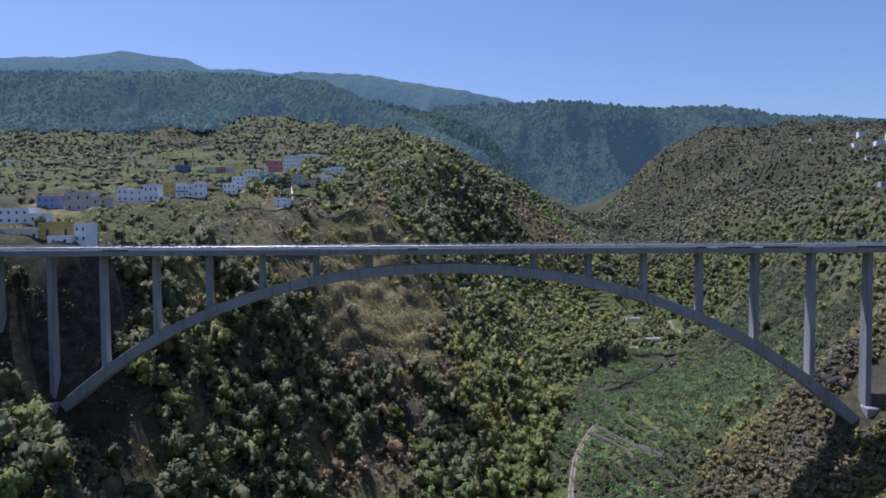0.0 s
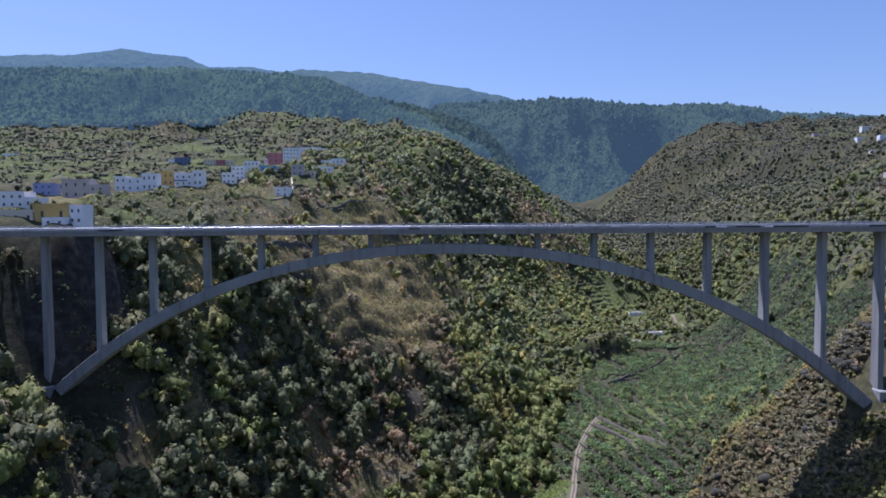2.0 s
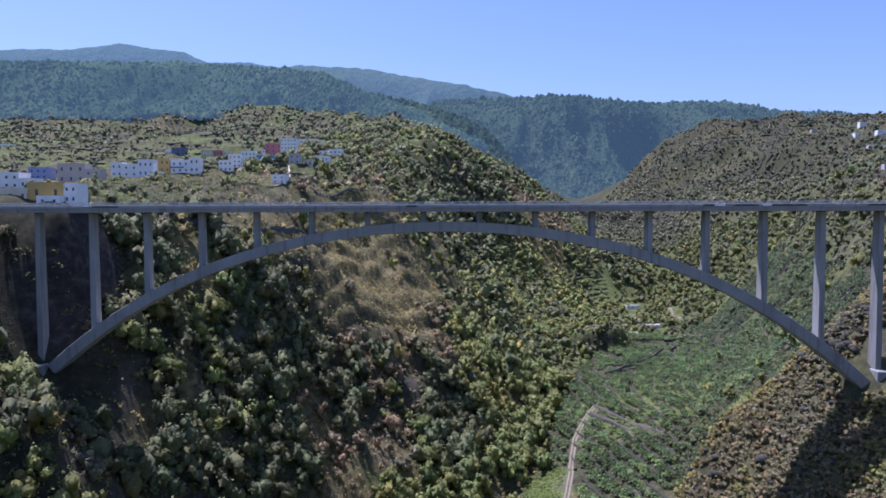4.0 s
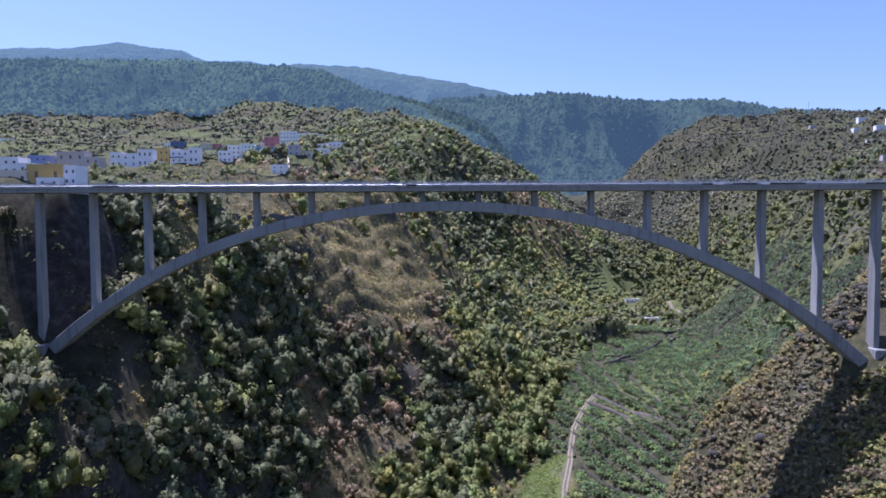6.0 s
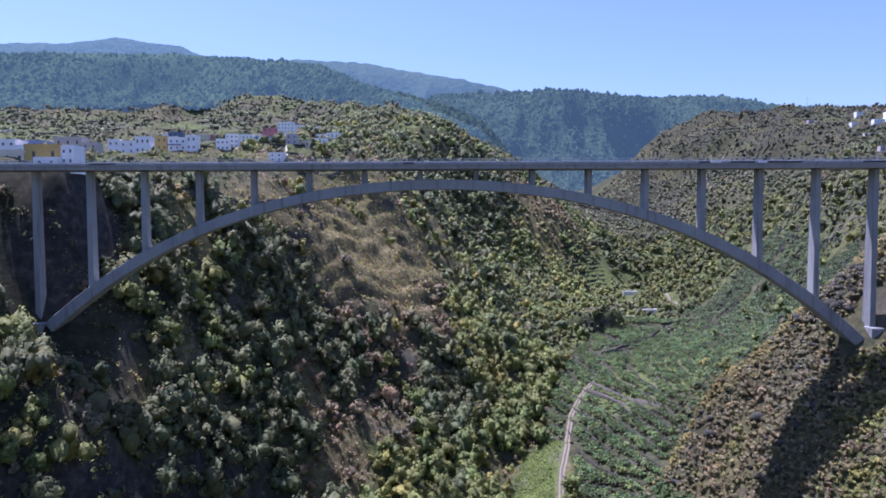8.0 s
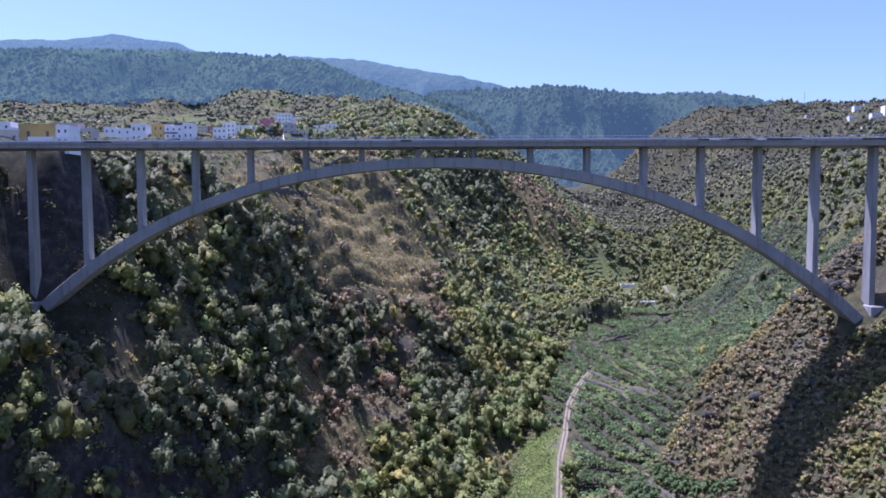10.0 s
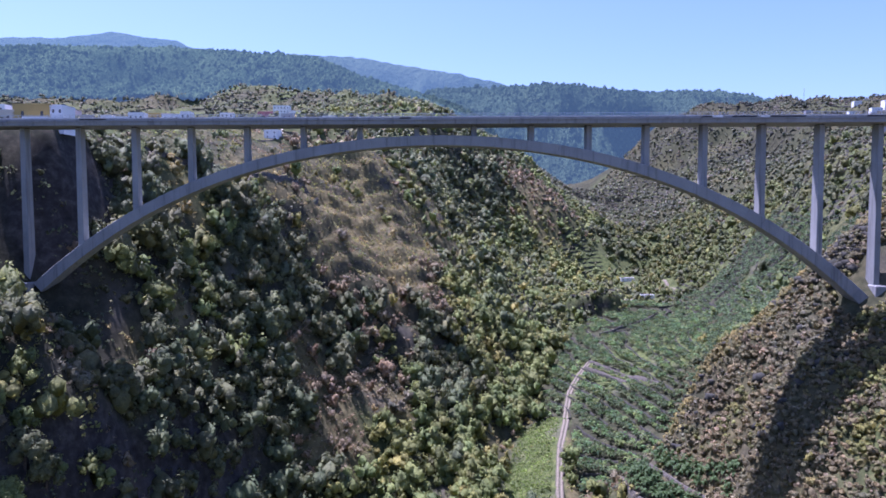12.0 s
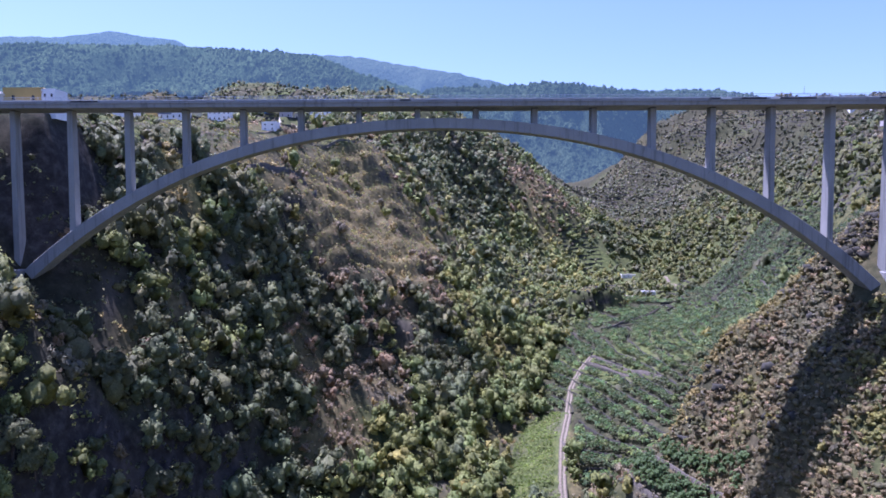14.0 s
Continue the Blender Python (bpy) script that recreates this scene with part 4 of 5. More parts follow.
PLASTER = {"white": plaster("white_plaster", (0.88, 0.88, 0.86)), "cream": plaster("cream_plaster", (0.66, 0.60, 0.46)), "yellow": plaster("yellow_plaster", (0.50, 0.37, 0.13)), "blue": plaster("blue_plaster", (0.12, 0.36, 0.66)),
           "lilac": plaster("lilac_plaster", (0.30, 0.36, 0.60)), "grey": plaster("grey_plaster", (0.50, 0.46, 0.44)), "pink": plaster("pink_plaster", (0.46, 0.20, 0.22)), "slate": plaster("slate_plaster", (0.16, 0.20, 0.30))}
GLASS = Nodes("window_glass")
GLASS = GLASS.done((0.03, 0.035, 0.045), 0.12, 0.6)
FRAME = Nodes("window_frame")
FRAME = FRAME.done(FRAME.ramp(FRAME.noise(0.5), [(0.3, (0.2, 0.15, 0.11)), (0.7, (0.3, 0.24, 0.18))]), 0.6)
ROOF = Nodes("roof_slab")
ROOF = ROOF.done(ROOF.ramp(ROOF.noise(1.5), [(0.3, (0.32, 0.24, 0.2)), (0.7, (0.5, 0.44, 0.4))]), 0.9)


def house(x, y, w, d, h, colour, label, turn=0.0, extra=(), floors=2, bays=4, band="", base=None):
    """A flat-roofed house: walls with window openings set back, parapet, roof slab, steps of lower blocks beside it."""
    HOUSE_SPOTS.append((x, y, w / 2 + sum(e[1] for e in extra) * 0.5))
    z = float(np.min(height([x - w / 2, x, x + w / 2], [y, y, y]))) if base is None else base
    top = tagged(new("house"), label, "house", "houses of the hillside village")
    top.matrix_basis = pose(x, y, z, 0, 0, turn)

    def block(bx, bw, bd, bh, mat, fl, nb):
        deep = 2.5
        bm = bmesh.new()
        xs = [bx - bw / 2]
        ww = min(1.0, bw / nb * 0.34)
        for i in range(nb):
            c = bx - bw / 2 + bw * (i + 0.5) / nb
            xs += [c - ww / 2, c + ww / 2]
        xs.append(bx + bw / 2)
        zs = [-deep, 0.0]
        fh = bh / fl
        for f in range(fl):
            zs += [f * fh + fh * 0.4, f * fh + fh * 0.74]
        zs.append(bh)
        grid = [[bm.verts.new((a, 0, b)) for a in xs] for b in zs]
        holes = []
        for r in range(len(zs) - 1):
            for c in range(len(xs) - 1):
                q = (grid[r][c], grid[r][c + 1], grid[r + 1][c + 1], grid[r + 1][c])
                if c % 2 == 1 and r >= 2 and r % 2 == 0:
                    inn = [bm.verts.new((v.co.x, 0.22, v.co.z)) for v in q]
                    for j in range(4):
                        bm.faces.new((q[j], q[(j + 1) % 4], inn[(j + 1) % 4], inn[j]))
                    holes.append((xs[c], zs[r], xs[c + 1], zs[r + 1]))
                else:
                    bm.faces.new(q)
        x0, x1 = xs[0], xs[-1]
        back = {k: bm.verts.new((k[0], bd, k[1])) for k in ((x0, -deep), (x1, -deep), (x1, bh), (x0, bh))}
        bm.faces.new([back[(x1, -deep)], back[(x0, -deep)], back[(x0, bh)], back[(x1, bh)]])
        bm.faces.new([back[(x0, -deep)]] + [row[0] for row in grid] + [back[(x0, bh)]])
        bm.faces.new([back[(x1, bh)]] + [row[-1] for row in grid[::-1]] + [back[(x1, -deep)]])
        wall = part("wall", bm, mat, top)
        for a, b, c, e in holes:
            pane = box_part("window", (a + 0.002, 0.16, b + 0.002), (c - 0.002, 0.215, e - 0.002), GLASS, top)
            box_part("frame", ((a + c) / 2 - 0.04, 0.12, b + 0.003), ((a + c) / 2 + 0.04, 0.158, e - 0.003), FRAME, pane)
        t = 0.25
        for lo, hi in (((x0 - 0.05, -0.05, bh), (x1 + 0.05, t, bh + 0.7)), ((x0 - 0.05, bd - t, bh), (x1 + 0.05, bd + 0.05, bh + 0.7)), ((x0 - 0.05, t, bh), (x0 + t, bd - t, bh + 0.7)), ((x1 - t, t, bh), (x1 + 0.05, bd - t, bh + 0.7))):
            box_part("parapet", lo, hi, mat, top)
        box_part("roof", (x0 + t, t, bh - 0.05), (x1 - t, bd - t, bh + 0.12), ROOF, top)
        return wall

    block(0, w, d, h, PLASTER[colour], floors, bays)
    for ex, ew, eh, ecol, efl, enb in extra:
        block(ex, ew, d * 0.8, eh, PLASTER[ecol], efl, enb)
    if band:
        box_part("dark_band", (-w / 2 - 0.04, -0.9, h * 0.47), (w / 2 - w * 0.28, -0.002, h * 0.56), PLASTER[band], top, "projecting dark balcony slab")
    return top


def build_village():
    house(-199, 205, 9.4, 10, 8.0, "white", "long white two-storey house with a taller end block", 4, ((-8.1, 6.8, 8.8, "white", 2, 2), (9.2, 9.0, 10.6, "white", 2, 3), (16.0, 4.6, 3.2, "white", 1, 2)), bays=2)
    house(-189, 227, 10, 9, 9.2, "yellow", "cream house with a flat roof behind white ones", 3, ((8.5, 6, 9.0, "cream", 2, 2),), bays=3)
    house(-174.5, 220, 11.2, 9, 8.2, "white", "white house with a dark balcony line", 2, ((8.9, 6.2, 9.8, "white", 2, 2),), bays=3, band="slate")
    house(-139.5, 21.5, 13, 10, 7.0, "yellow", "yellow house with a white end beside the road", 2, ((8.2, 4.4, 6.6, "white", 2, 2), (-14.5, 17, 5.0, "cream", 1, 4)), bays=2, floors=1, base=150.3)
    house(-137, 18.5, 8, 2.6, 2.4, "white", "low white annex below the yellow house", 2, floors=1, bays=2, base=150.2)
    house(-182, 62, 13, 9, 6.4, "white", "white house with several small windows", 3, ((9.6, 6, 4.0, "white", 1, 2),), bays=4)
    house(-214.5, 138, 9.5, 9, 6.0, "lilac", "lilac-blue house with white roof tanks", 5, bays=3)
    house(-199.5, 142, 14, 9, 10.2, "grey", "grey unfinished block with a flat roof", 4, ((10.8, 8, 7.4, "grey", 2, 2),), bays=3)
    house(-156, 250, 8.6, 8, 7.6, "white", "small white house on the village street", 10, bays=3)
    house(-158, 275, 8.8, 8, 9.2, "white", "tall white house on the village street", 8, bays=3, floors=3)
    house(-191, 412, 13, 9, 9.8, "white", "white two-storey house at the bend of the street", 6, ((9.5, 6, 7.4, "cream", 2, 2),), bays=4)
    house(-152, 337, 15.6, 10, 8.4, "blue", "bright blue house with a flat roof", 6, bays=4)
    house(-181, 458, 15.6, 10, 14, "pink", "dull pink three-storey house", 4, bays=3, floors=3)
    house(-162, 442, 15, 10, 14, "white", "white apartment house of four storeys", 4, bays=5, floors=4)
    house(-190, 470, 12, 9, 8, "white", "white house behind the pink one", 4, bays=3)
    house(-114, 226, 9, 7, 5.2, "white", "small white house on the terrace edge", -6, bays=2)
    house(-113, 305, 6.5, 6, 5.4, "cream", "cream cottage among terraces", 0, bays=2, floors=1)
    house(-121, 297, 8.4, 7, 7.8, "grey", "grey-green house beside the cream cottage", 2, bays=2)
    house(-114, 421, 12, 8, 5.0, "white", "white house near the end of the village", -4, ((-11, 9, 3.6, "white", 1, 2),), bays=3, floors=1)
    house(-115, 360, 14, 8, 4.8, "white", "low white house among gardens", -4, ((-9.5, 5, 3.4, "cream", 1, 1),), bays=4, floors=1)
    house(-174, 572, 24, 10, 6.5, "white", "row of white houses high on the slope", 3, ((-17, 10, 5.2, "grey", 1, 3), (16, 8, 5.4, "white", 1, 2)), bays=6, floors=1)
    house(-75, 522, 14, 9, 4.4, "white", "white farmhouse on the spur", 0, ((-12, 9, 3.4, "pink", 1, 2),), bays=4, floors=1)
    house(-279, 470, 13, 9, 8, "slate", "slate-blue house on the upper slope", 3, ((-9.8, 6, 6.0, "white", 1, 2),), bays=3)
    house(-252, 474, 12, 8, 6, "cream", "cream farmhouse on the upper slope", 3, ((11, 9, 5.6, "pink", 1, 3), (20, 8, 5, "cream", 1, 2)), bays=4)
    house(-541, 602, 16, 10, 8, "white", "white farmhouse among green terraces", 5, bays=4)
    house(614, 803, 13, 12, 15, "white", "tall white building on the hill shoulder", -6, ((-16, 15, 4.5, "white", 1, 4),), bays=4, floors=4)
    house(-390, 905, 26, 10, 6, "white", "white farm buildings below the forest", 3, ((-34, 20, 5, "grey", 1, 4),), bays=5, floors=1)
    house(-560, 930, 24, 10, 6, "grey", "grey farm buildings below the forest", 3, bays=5, floors=1)
    house(656, 930, 12, 9, 5, "cream", "cream house on the terraced hill", -6, bays=3)
    house(632, 915, 12, 9, 8, "white", "white two-storey house on the hill shoulder", -6, ((10, 7, 5, "white", 1, 2),), bays=3)
    house(596, 862, 12, 9, 5, "white", "low white house beside the hill road", -4, bays=3, floors=1)
    house(532, 702, 20, 9, 4.5, "white", "long white shed on the hill terrace", -8, ((16, 12, 4, "grey", 1, 3),), bays=5, floors=1)
    house(641, 1090, 10, 8, 5, "grey", "small grey hut on the upper hill", 0, bays=2, floors=1)
    house(331, 336, 8, 6, 4, "grey", "grey farm shed with open front", -8, bays=2, floors=1)
    house(190, 560, 15, 7, 3.4, "white", "white field shed at the head of the valley", 4, bays=3, floors=1)
    house(191, 480, 13, 6, 3.2, "white", "white-roofed packing shed among bananas", 3, bays=3, floors=1)
    house(155, 408, 6, 5, 3.6, "cream", "small cream hut behind the knoll", 0, bays=2, floors=1)


build_village()
print("village done")


# ---- trees that stand nearest, each a thing ----
def make_tree(rng, r, tall, kind, label):
    top = tagged(new("tree"), label, "tree", "trees on the gorge slopes")
    bm = bmesh.new()

    def limb(a, b, ra, rb, sides=6):
        a, b = Vector(a), Vector(b)
        ax = (b - a).normalized()
        t = ax.orthogonal().normalized()
        s = ax.cross(t)
        rows = []
        for p, q in ((a, ra), ((a + b) / 2 + Vector(rng.normal(0, 0.12, 3)), (ra + rb) / 2), (b, rb)):
            rows.append([bm.verts.new(p + (t * math.cos(i / sides * math.tau) + s * math.sin(i / sides * math.tau)) * q) for i in range(sides)])
        for u, v in zip(rows, rows[1:]):
            for i in range(sides):
                bm.faces.new((u[i], u[(i + 1) % sides], v[(i + 1) % sides], v[i]))

    fork = tall * 0.55
    limb((0, 0, -1.2), (0.1, 0.05, fork), 0.09 * r, 0.06 * r)
    for i in range(5):
        an = i / 5 * math.tau + rng.uniform(0, 0.8)
        limb((0.1, 0.05, fork * rng.uniform(0.75, 1)), (math.cos(an) * r * 0.6, math.sin(an) * r * 0.6, tall + rng.uniform(-0.2, 0.5) * r), 0.045 * r, 0.012 * r, 4)
    part("trunk", bm, BARK, top)
    me = crowns("crown", rng, np.zeros((1, 3)), np.array([r]), np.array([tall]), tint_of(rng, np.array([kind])), 1, 480, 0.095, 1.05, 11)
    child("crown", me, top)
    return top


def plant_near():
    rng = np.random.default_rng(5)
    x, y = scatter(rng, -185, 175, -72, 262, 4.1)
    z = height(x, y)
    s = slope_at(x, y, z)
    kind = plant_kinds(rng, x, y, z)
    grassy = smooth(-95, -75, x) * smooth(40, 0, x) * smooth(120, 150, y) * smooth(75, 95, z)
    r = (2.2 + 4.6 * rng.random(len(x)) ** 1.7) * np.choose(kind, [1.2, 1.15, 0.85, 0.75, 0.7, 0.6])
    cliff = smooth(-118, -100, x) * smooth(-35, -55, x) * smooth(75, 55, y) * smooth(1.5, 2.3, s)
    r = np.where((x > 62) & (y < 34), 0.45 * r, r) * (1 - 0.6 * smooth(143, 148, z) * smooth(-100, -112, x))
    prob = np.choose(kind, [0.95, 0.9, 0.55, 0.6, 0.55, 0.25]) * smooth(6.0, 3.4, s) * (0.75 + 0.25 * np.minimum(s, 2)) * (1 - 0.72 * grassy) * (1 - 0.45 * cliff) * (1 - 0.6 * zone(BROWN, x, y)) * (1 - 0.7 * zone(STRAW, x, y)) * (1 - 0.7 * terraced(x, y, z) * smooth(130, 160, x))
    ok = (rng.random(len(x)) < prob) & (in_field(x, y) < 0.2) & (embankment(x, y) < 0.3) & off_road(x, y) & clear_of_bridge(x, y, r) & clear_of_houses(x, y, r) & (z < 172) & (x < 150) & ((orchard(x, y, z) < 0.4) | (rng.random(len(x)) < 0.1))
    # low plants where the piers and the arch pass
    ok &= ~((np.abs(y) < 9 + r) & (z > 85)) & ~((z > 143) & (rng.random(len(x)) < 0.75)) & clear_of_houses(x, y, r, 30)
    ok &= ~((x > 52) & (y < 70) & (rng.random(len(x)) < 0.45))
    x, y, z, kind, r = x[ok], y[ok], z[ok], kind[ok], r[ok]
    near = np.hypot(x - 4, y + 212)
    leafy = np.where((kind < 3) & ((x < 58) | (y > 45)))[0]
    hero = leafy[np.argsort(near[leafy])[:290]]
    made = {}
    labels = {0: "dark green broadleaf tree on the gorge slope", 1: "fresh green broadleaf tree on the gorge slope", 2: "yellow-green bushy tree on the gorge slope"}
    for i in hero:
        key = (int(kind[i]), int(rng.integers(0, 3)))
        m = pose(x[i], y[i], z[i] - 0.1, rng.uniform(-5, 5), rng.uniform(-5, 5), rng.uniform(0, 360))
        if key not in made:
            made[key] = make_tree(np.random.default_rng(key[0] * 7 + key[1]), (3.6, 4.4, 5.2)[key[1]], (3.4, 4.2, 5.0)[key[1]], key[0], labels[key[0]])
            made[key].matrix_basis = m
        else:
            copy_thing(made[key], m)
    rest = np.ones(len(x), bool)
    rest[hero] = False
    x, y, z, kind, r = x[rest], y[rest], z[rest], kind[rest], r[rest]
    me = crowns("slope_trees", rng, np.stack([x, y, z], 1), r, r * rng.uniform(0.45, 1.0, len(r)), tint_of(rng, kind), 1, 80, 0.125, 1.1, 7)
    tagged(new("slope_trees", me), "dense broadleaf trees covering the gorge sides", "trees", kind="stuff")
    # bushes clinging to the cliff beside the road
    x, y = scatter(rng, -166, -110, 6, 76, 3.0)
    z = height(x, y)
    r = rng.uniform(1.2, 3.0, len(x))
    ok = (rng.random(len(x)) < 0.5 + 0.4 * fbm(x, y, 15, 2, 531)) & (z > 95) & (z < 148) & (y > 6 + 0.8 * r) & clear_of_houses(x, y, r)
    x, y, z, r = x[ok], y[ok], z[ok], r[ok]
    kind = rng.choice([0, 0, 4, 3], len(x))
    # tints cut by a fifth: the cliff's shade put into the leaf colour
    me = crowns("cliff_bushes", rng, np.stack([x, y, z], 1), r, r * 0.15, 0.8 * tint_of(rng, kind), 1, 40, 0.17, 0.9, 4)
    tagged(new("cliff_bushes", me), "bushes hanging on the cliff, tinted darker for its shade", "shrubs", kind="stuff")
    # scrub between them
    x, y = scatter(rng, -190, 180, -74, 400, 2.0)
    keep = (y < 268) | (zone(STRAW, x, y) > 0.2)
    x, y = x[keep], y[keep]
    z = height(x, y)
    kind = plant_kinds(rng, x, y, z)
    s = slope_at(x, y, z)
    grassy = smooth(-95, -75, x) * smooth(40, 0, x) * smooth(120, 150, y) * smooth(75, 95, z)
    r = rng.uniform(0.8, 2.2, len(x)) * (1 - 0.1 * grassy) * (1 - 0.55 * embankment(x, y))
    kind = np.where(rng.random(len(x)) < 0.7 * grassy, rng.choice([0, 1, 2, 5, 4, 3, 2], len(x)), kind)
    kind = np.where(embankment(x, y) > 0.5, rng.choice([1, 2, 1], len(x)), kind)
    ok = (rng.random(len(x)) < (0.48 + 0.42 * grassy + 0.4 * zone(BROWN, x, y) + 0.45 * smooth(-105, -116, x) * smooth(-30, -15, y) * smooth(75, 55, y) + 0.3 * smooth(45, 60, x) * smooth(75, 45, y)) * smooth(10, 6, s) * (0.8 + 0.2 * np.minimum(s, 2))) & (in_field(x, y) < 0.2) & (orchard(x, y, z) < 0.5) & off_road(x, y) & ((np.abs(y) > 3.5 + r) | (np.abs(x) < 112) | (z < 92)) & clear_of_houses(x, y, r)
    x, y, z, kind, r = x[ok], y[ok], z[ok], kind[ok], r[ok]
    me = crowns("scrub", rng, np.stack([x, y, z - 0.15], 1), r, r * 0.2, tint_of(rng, kind), 0, 13, 0.34, 0.8, 3)
    tagged(new("scrub", me), "dry and green scrub between the trees", "shrubs", kind="stuff")
    x, y = scatter(rng, 52, 160, -74, 60, 1.7)
    z = height(x, y)
    kind = plant_kinds(rng, x, y, z)
    r = rng.uniform(1.1, 2.6, len(x))
    ok = (rng.random(len(x)) < 0.95) & (in_field(x, y) < 0.2) & off_road(x, y) & (z > 22) & (x > np.interp(y, [-13, 17], [80, 66])) & ((np.abs(y) > 6) | (x < 120)) & (slope_at(x, y, z) < 8)
    x, y, z, kind, r = x[ok], y[ok], z[ok], kind[ok], r[ok]
    me = crowns("spur_scrub", rng, np.stack([x, y, z - 0.1], 1), r, r * 0.25, (0.45 * tint_of(rng, kind) + 0.42 * TINTS[4]) * np.array([1.0, 1.0, 0.82]), 1, 12, 0.22, 0.8, 3)
    tagged(new("spur_scrub", me), "grey-brown dry scrub covering the rocky spur", "shrubs", kind="stuff")
    x, y = scatter(rng, 10, 62, 45, 162, 1.15)
    ok = (embankment(x, y) > 0.4) & off_road(x, y)
    x, y = x[ok], y[ok]
    z, r = height(x, y), rng.uniform(0.5, 1.2, len(x))
    tint = np.array([0.235, 0.315, 0.075]) * (rng.uniform(0.6, 1.3, len(x)) * (1 + 0.3 * fbm(x, y, 7, 2, 175)))[:, None]
    me = crowns("vines", rng, np.stack([x, y, z - 0.1], 1), r, r * 0.1, tint, 0, 12, 0.4, 0.6, 4)
    tagged(new("vines", me), "bright green vines covering the bank below the track", "vines", kind="stuff")


def plant_far():
    rng = np.random.default_rng(6)
    x, y = scatter(rng, -170, 360, 90, 780, 5.3)
    keep = (y > 262) | (x > 152)
    x, y = x[keep], y[keep]
    z = height(x, y)
    kind = plant_kinds(rng, x, y, z)
    r = (2.4 + 4.4 * rng.random(len(x)) ** 1.5) * np.choose(kind, [1.15, 1.1, 0.85, 0.8, 0.75, 0.6])
    lush = smooth(-60, 10, x) * smooth(335, 300, x) * smooth(165, 130, z) * smooth(-0.75, -0.35, fbm(x, y, 50, 2, 141))
    special = np.maximum(np.maximum(zone(DARK_WOOD, x, y), zone(STRAW, x, y)), zone(BROWN, x, y))
    lush = lush * (1 - special)
    kind = np.where(rng.random(len(x)) < 0.85 * lush, np.where(fbm(x, y, 40, 3, 145) + rng.normal(0, 0.25, len(x)) - 0.9 * smooth(70, 95, z) * smooth(60, 30, x) > 0.0, rng.choice([1, 1, 2], len(x)), rng.choice([0, 0, 1], len(x))), kind)
    ter = terraced(x, y, z)
    ph = terrace_phase(x, y, height(x, y, False)) % 1
    r = np.where((ter > 0.5) & (ph < 0.7), r * np.where(y > 450, 0.85, 0.55), r)
    r = r * (1 + 0.6 * gully(x, y) * crags(x, y, z))
    open_land = np.maximum(zone(STRAW, x, y), 0.15 * zone(BROWN, x, y))
    r = r * (1 - 0.35 * open_land) * (1 + 0.25 * zone(DARK_WOOD, x, y))
    ok = (rng.random(len(x)) < 0.9 - 0.6 * np.maximum(open_land, zone(MEADOW, x, y)) - 0.35 * ter * smooth(150, 190, x) * smooth(135, 115, z)) & ((orchard(x, y, z) < 0.4) | (rng.random(len(x)) < 0.12)) & (in_field(x, y) < 0.2) & off_road(x, y) & clear_of_houses(x, y, r, 22)
    x, y, z, kind, r = x[ok], y[ok], z[ok], kind[ok], r[ok]
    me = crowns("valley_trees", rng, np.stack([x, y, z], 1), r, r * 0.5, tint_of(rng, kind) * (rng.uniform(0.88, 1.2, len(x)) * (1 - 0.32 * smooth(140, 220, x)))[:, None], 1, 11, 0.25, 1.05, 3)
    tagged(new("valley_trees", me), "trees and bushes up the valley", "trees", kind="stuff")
    x, y = scatter(rng, -1150, 1250, 150, 1500, 8.6)
    inside = (np.abs(x) < 60 + 0.67 * (y + 220)) & ~((x > -170) & (x < 360) & (y < 780))
    x, y = x[inside], y[inside]
    z = height(x, y)
    kind = plant_kinds(rng, x, y, z)
    r = rng.uniform(2.6, 6.0, len(x)) * np.where(kind < 2, 1.15, 0.8)
    dark = np.exp(-((x - 505) / 62) ** 2 - ((y - 940) / 85) ** 2) + np.exp(-((x - 440) / 40) ** 2 - ((y - 1000) / 60) ** 2)
    kind = np.where(rng.random(len(x)) < 1.5 * dark, 0, kind)
    wood = smooth(-0.25, 0.5, fbm(x, y, 130, 4, 131)) * np.where((x < 0) & (y < 800), 0.45, 1.0)
    ter = terraced(x, y, z)
    ph = terrace_phase(x, y, height(x, y, False)) % 1
    edge = (ph > 0.66) | (ph < 0.06)
    village = (x < 0) & (y < 620)
    r = np.where((ter > 0.5) & ~edge, r * (0.55 + 0.2 * (x > 150) + 0.5 * np.minimum(dark, 1)), r) * np.where(village, 0.6, 1.0)
    ok = (rng.random(len(x)) < (0.42 + 0.36 * (x > 150) + 0.5 * smooth(720, 800, y) * smooth(440, 360, x) * (x > 100) + 0.3 * (edge & (ter > 0.5)) + 0.5 * wood + dark + np.where(village, np.where(edge, 0.3, -0.05), 0)) * (1 - 0.75 * zone(MEADOW, x, y))) & clear_of_houses(x, y, r, 15)
    x, y, z, kind, r = x[ok], y[ok], z[ok], kind[ok], r[ok]
    me = crowns("hillside_trees", rng, np.stack([x, y, z], 1), r, r * 0.45, haze_greyed(tint_of(rng, kind)) * (1.0 - 0.32 * smooth(150, 260, x) - 0.15 * smooth(-150, -250, x))[:, None], 1, 4, 0.36, 0.95, 1)
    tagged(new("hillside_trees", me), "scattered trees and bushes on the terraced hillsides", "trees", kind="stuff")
    x, y = scatter(rng, 110, 470, 770, 1460, 6.4)
    z = height(x, y)
    r = rng.uniform(2.6, 5.6, len(x))
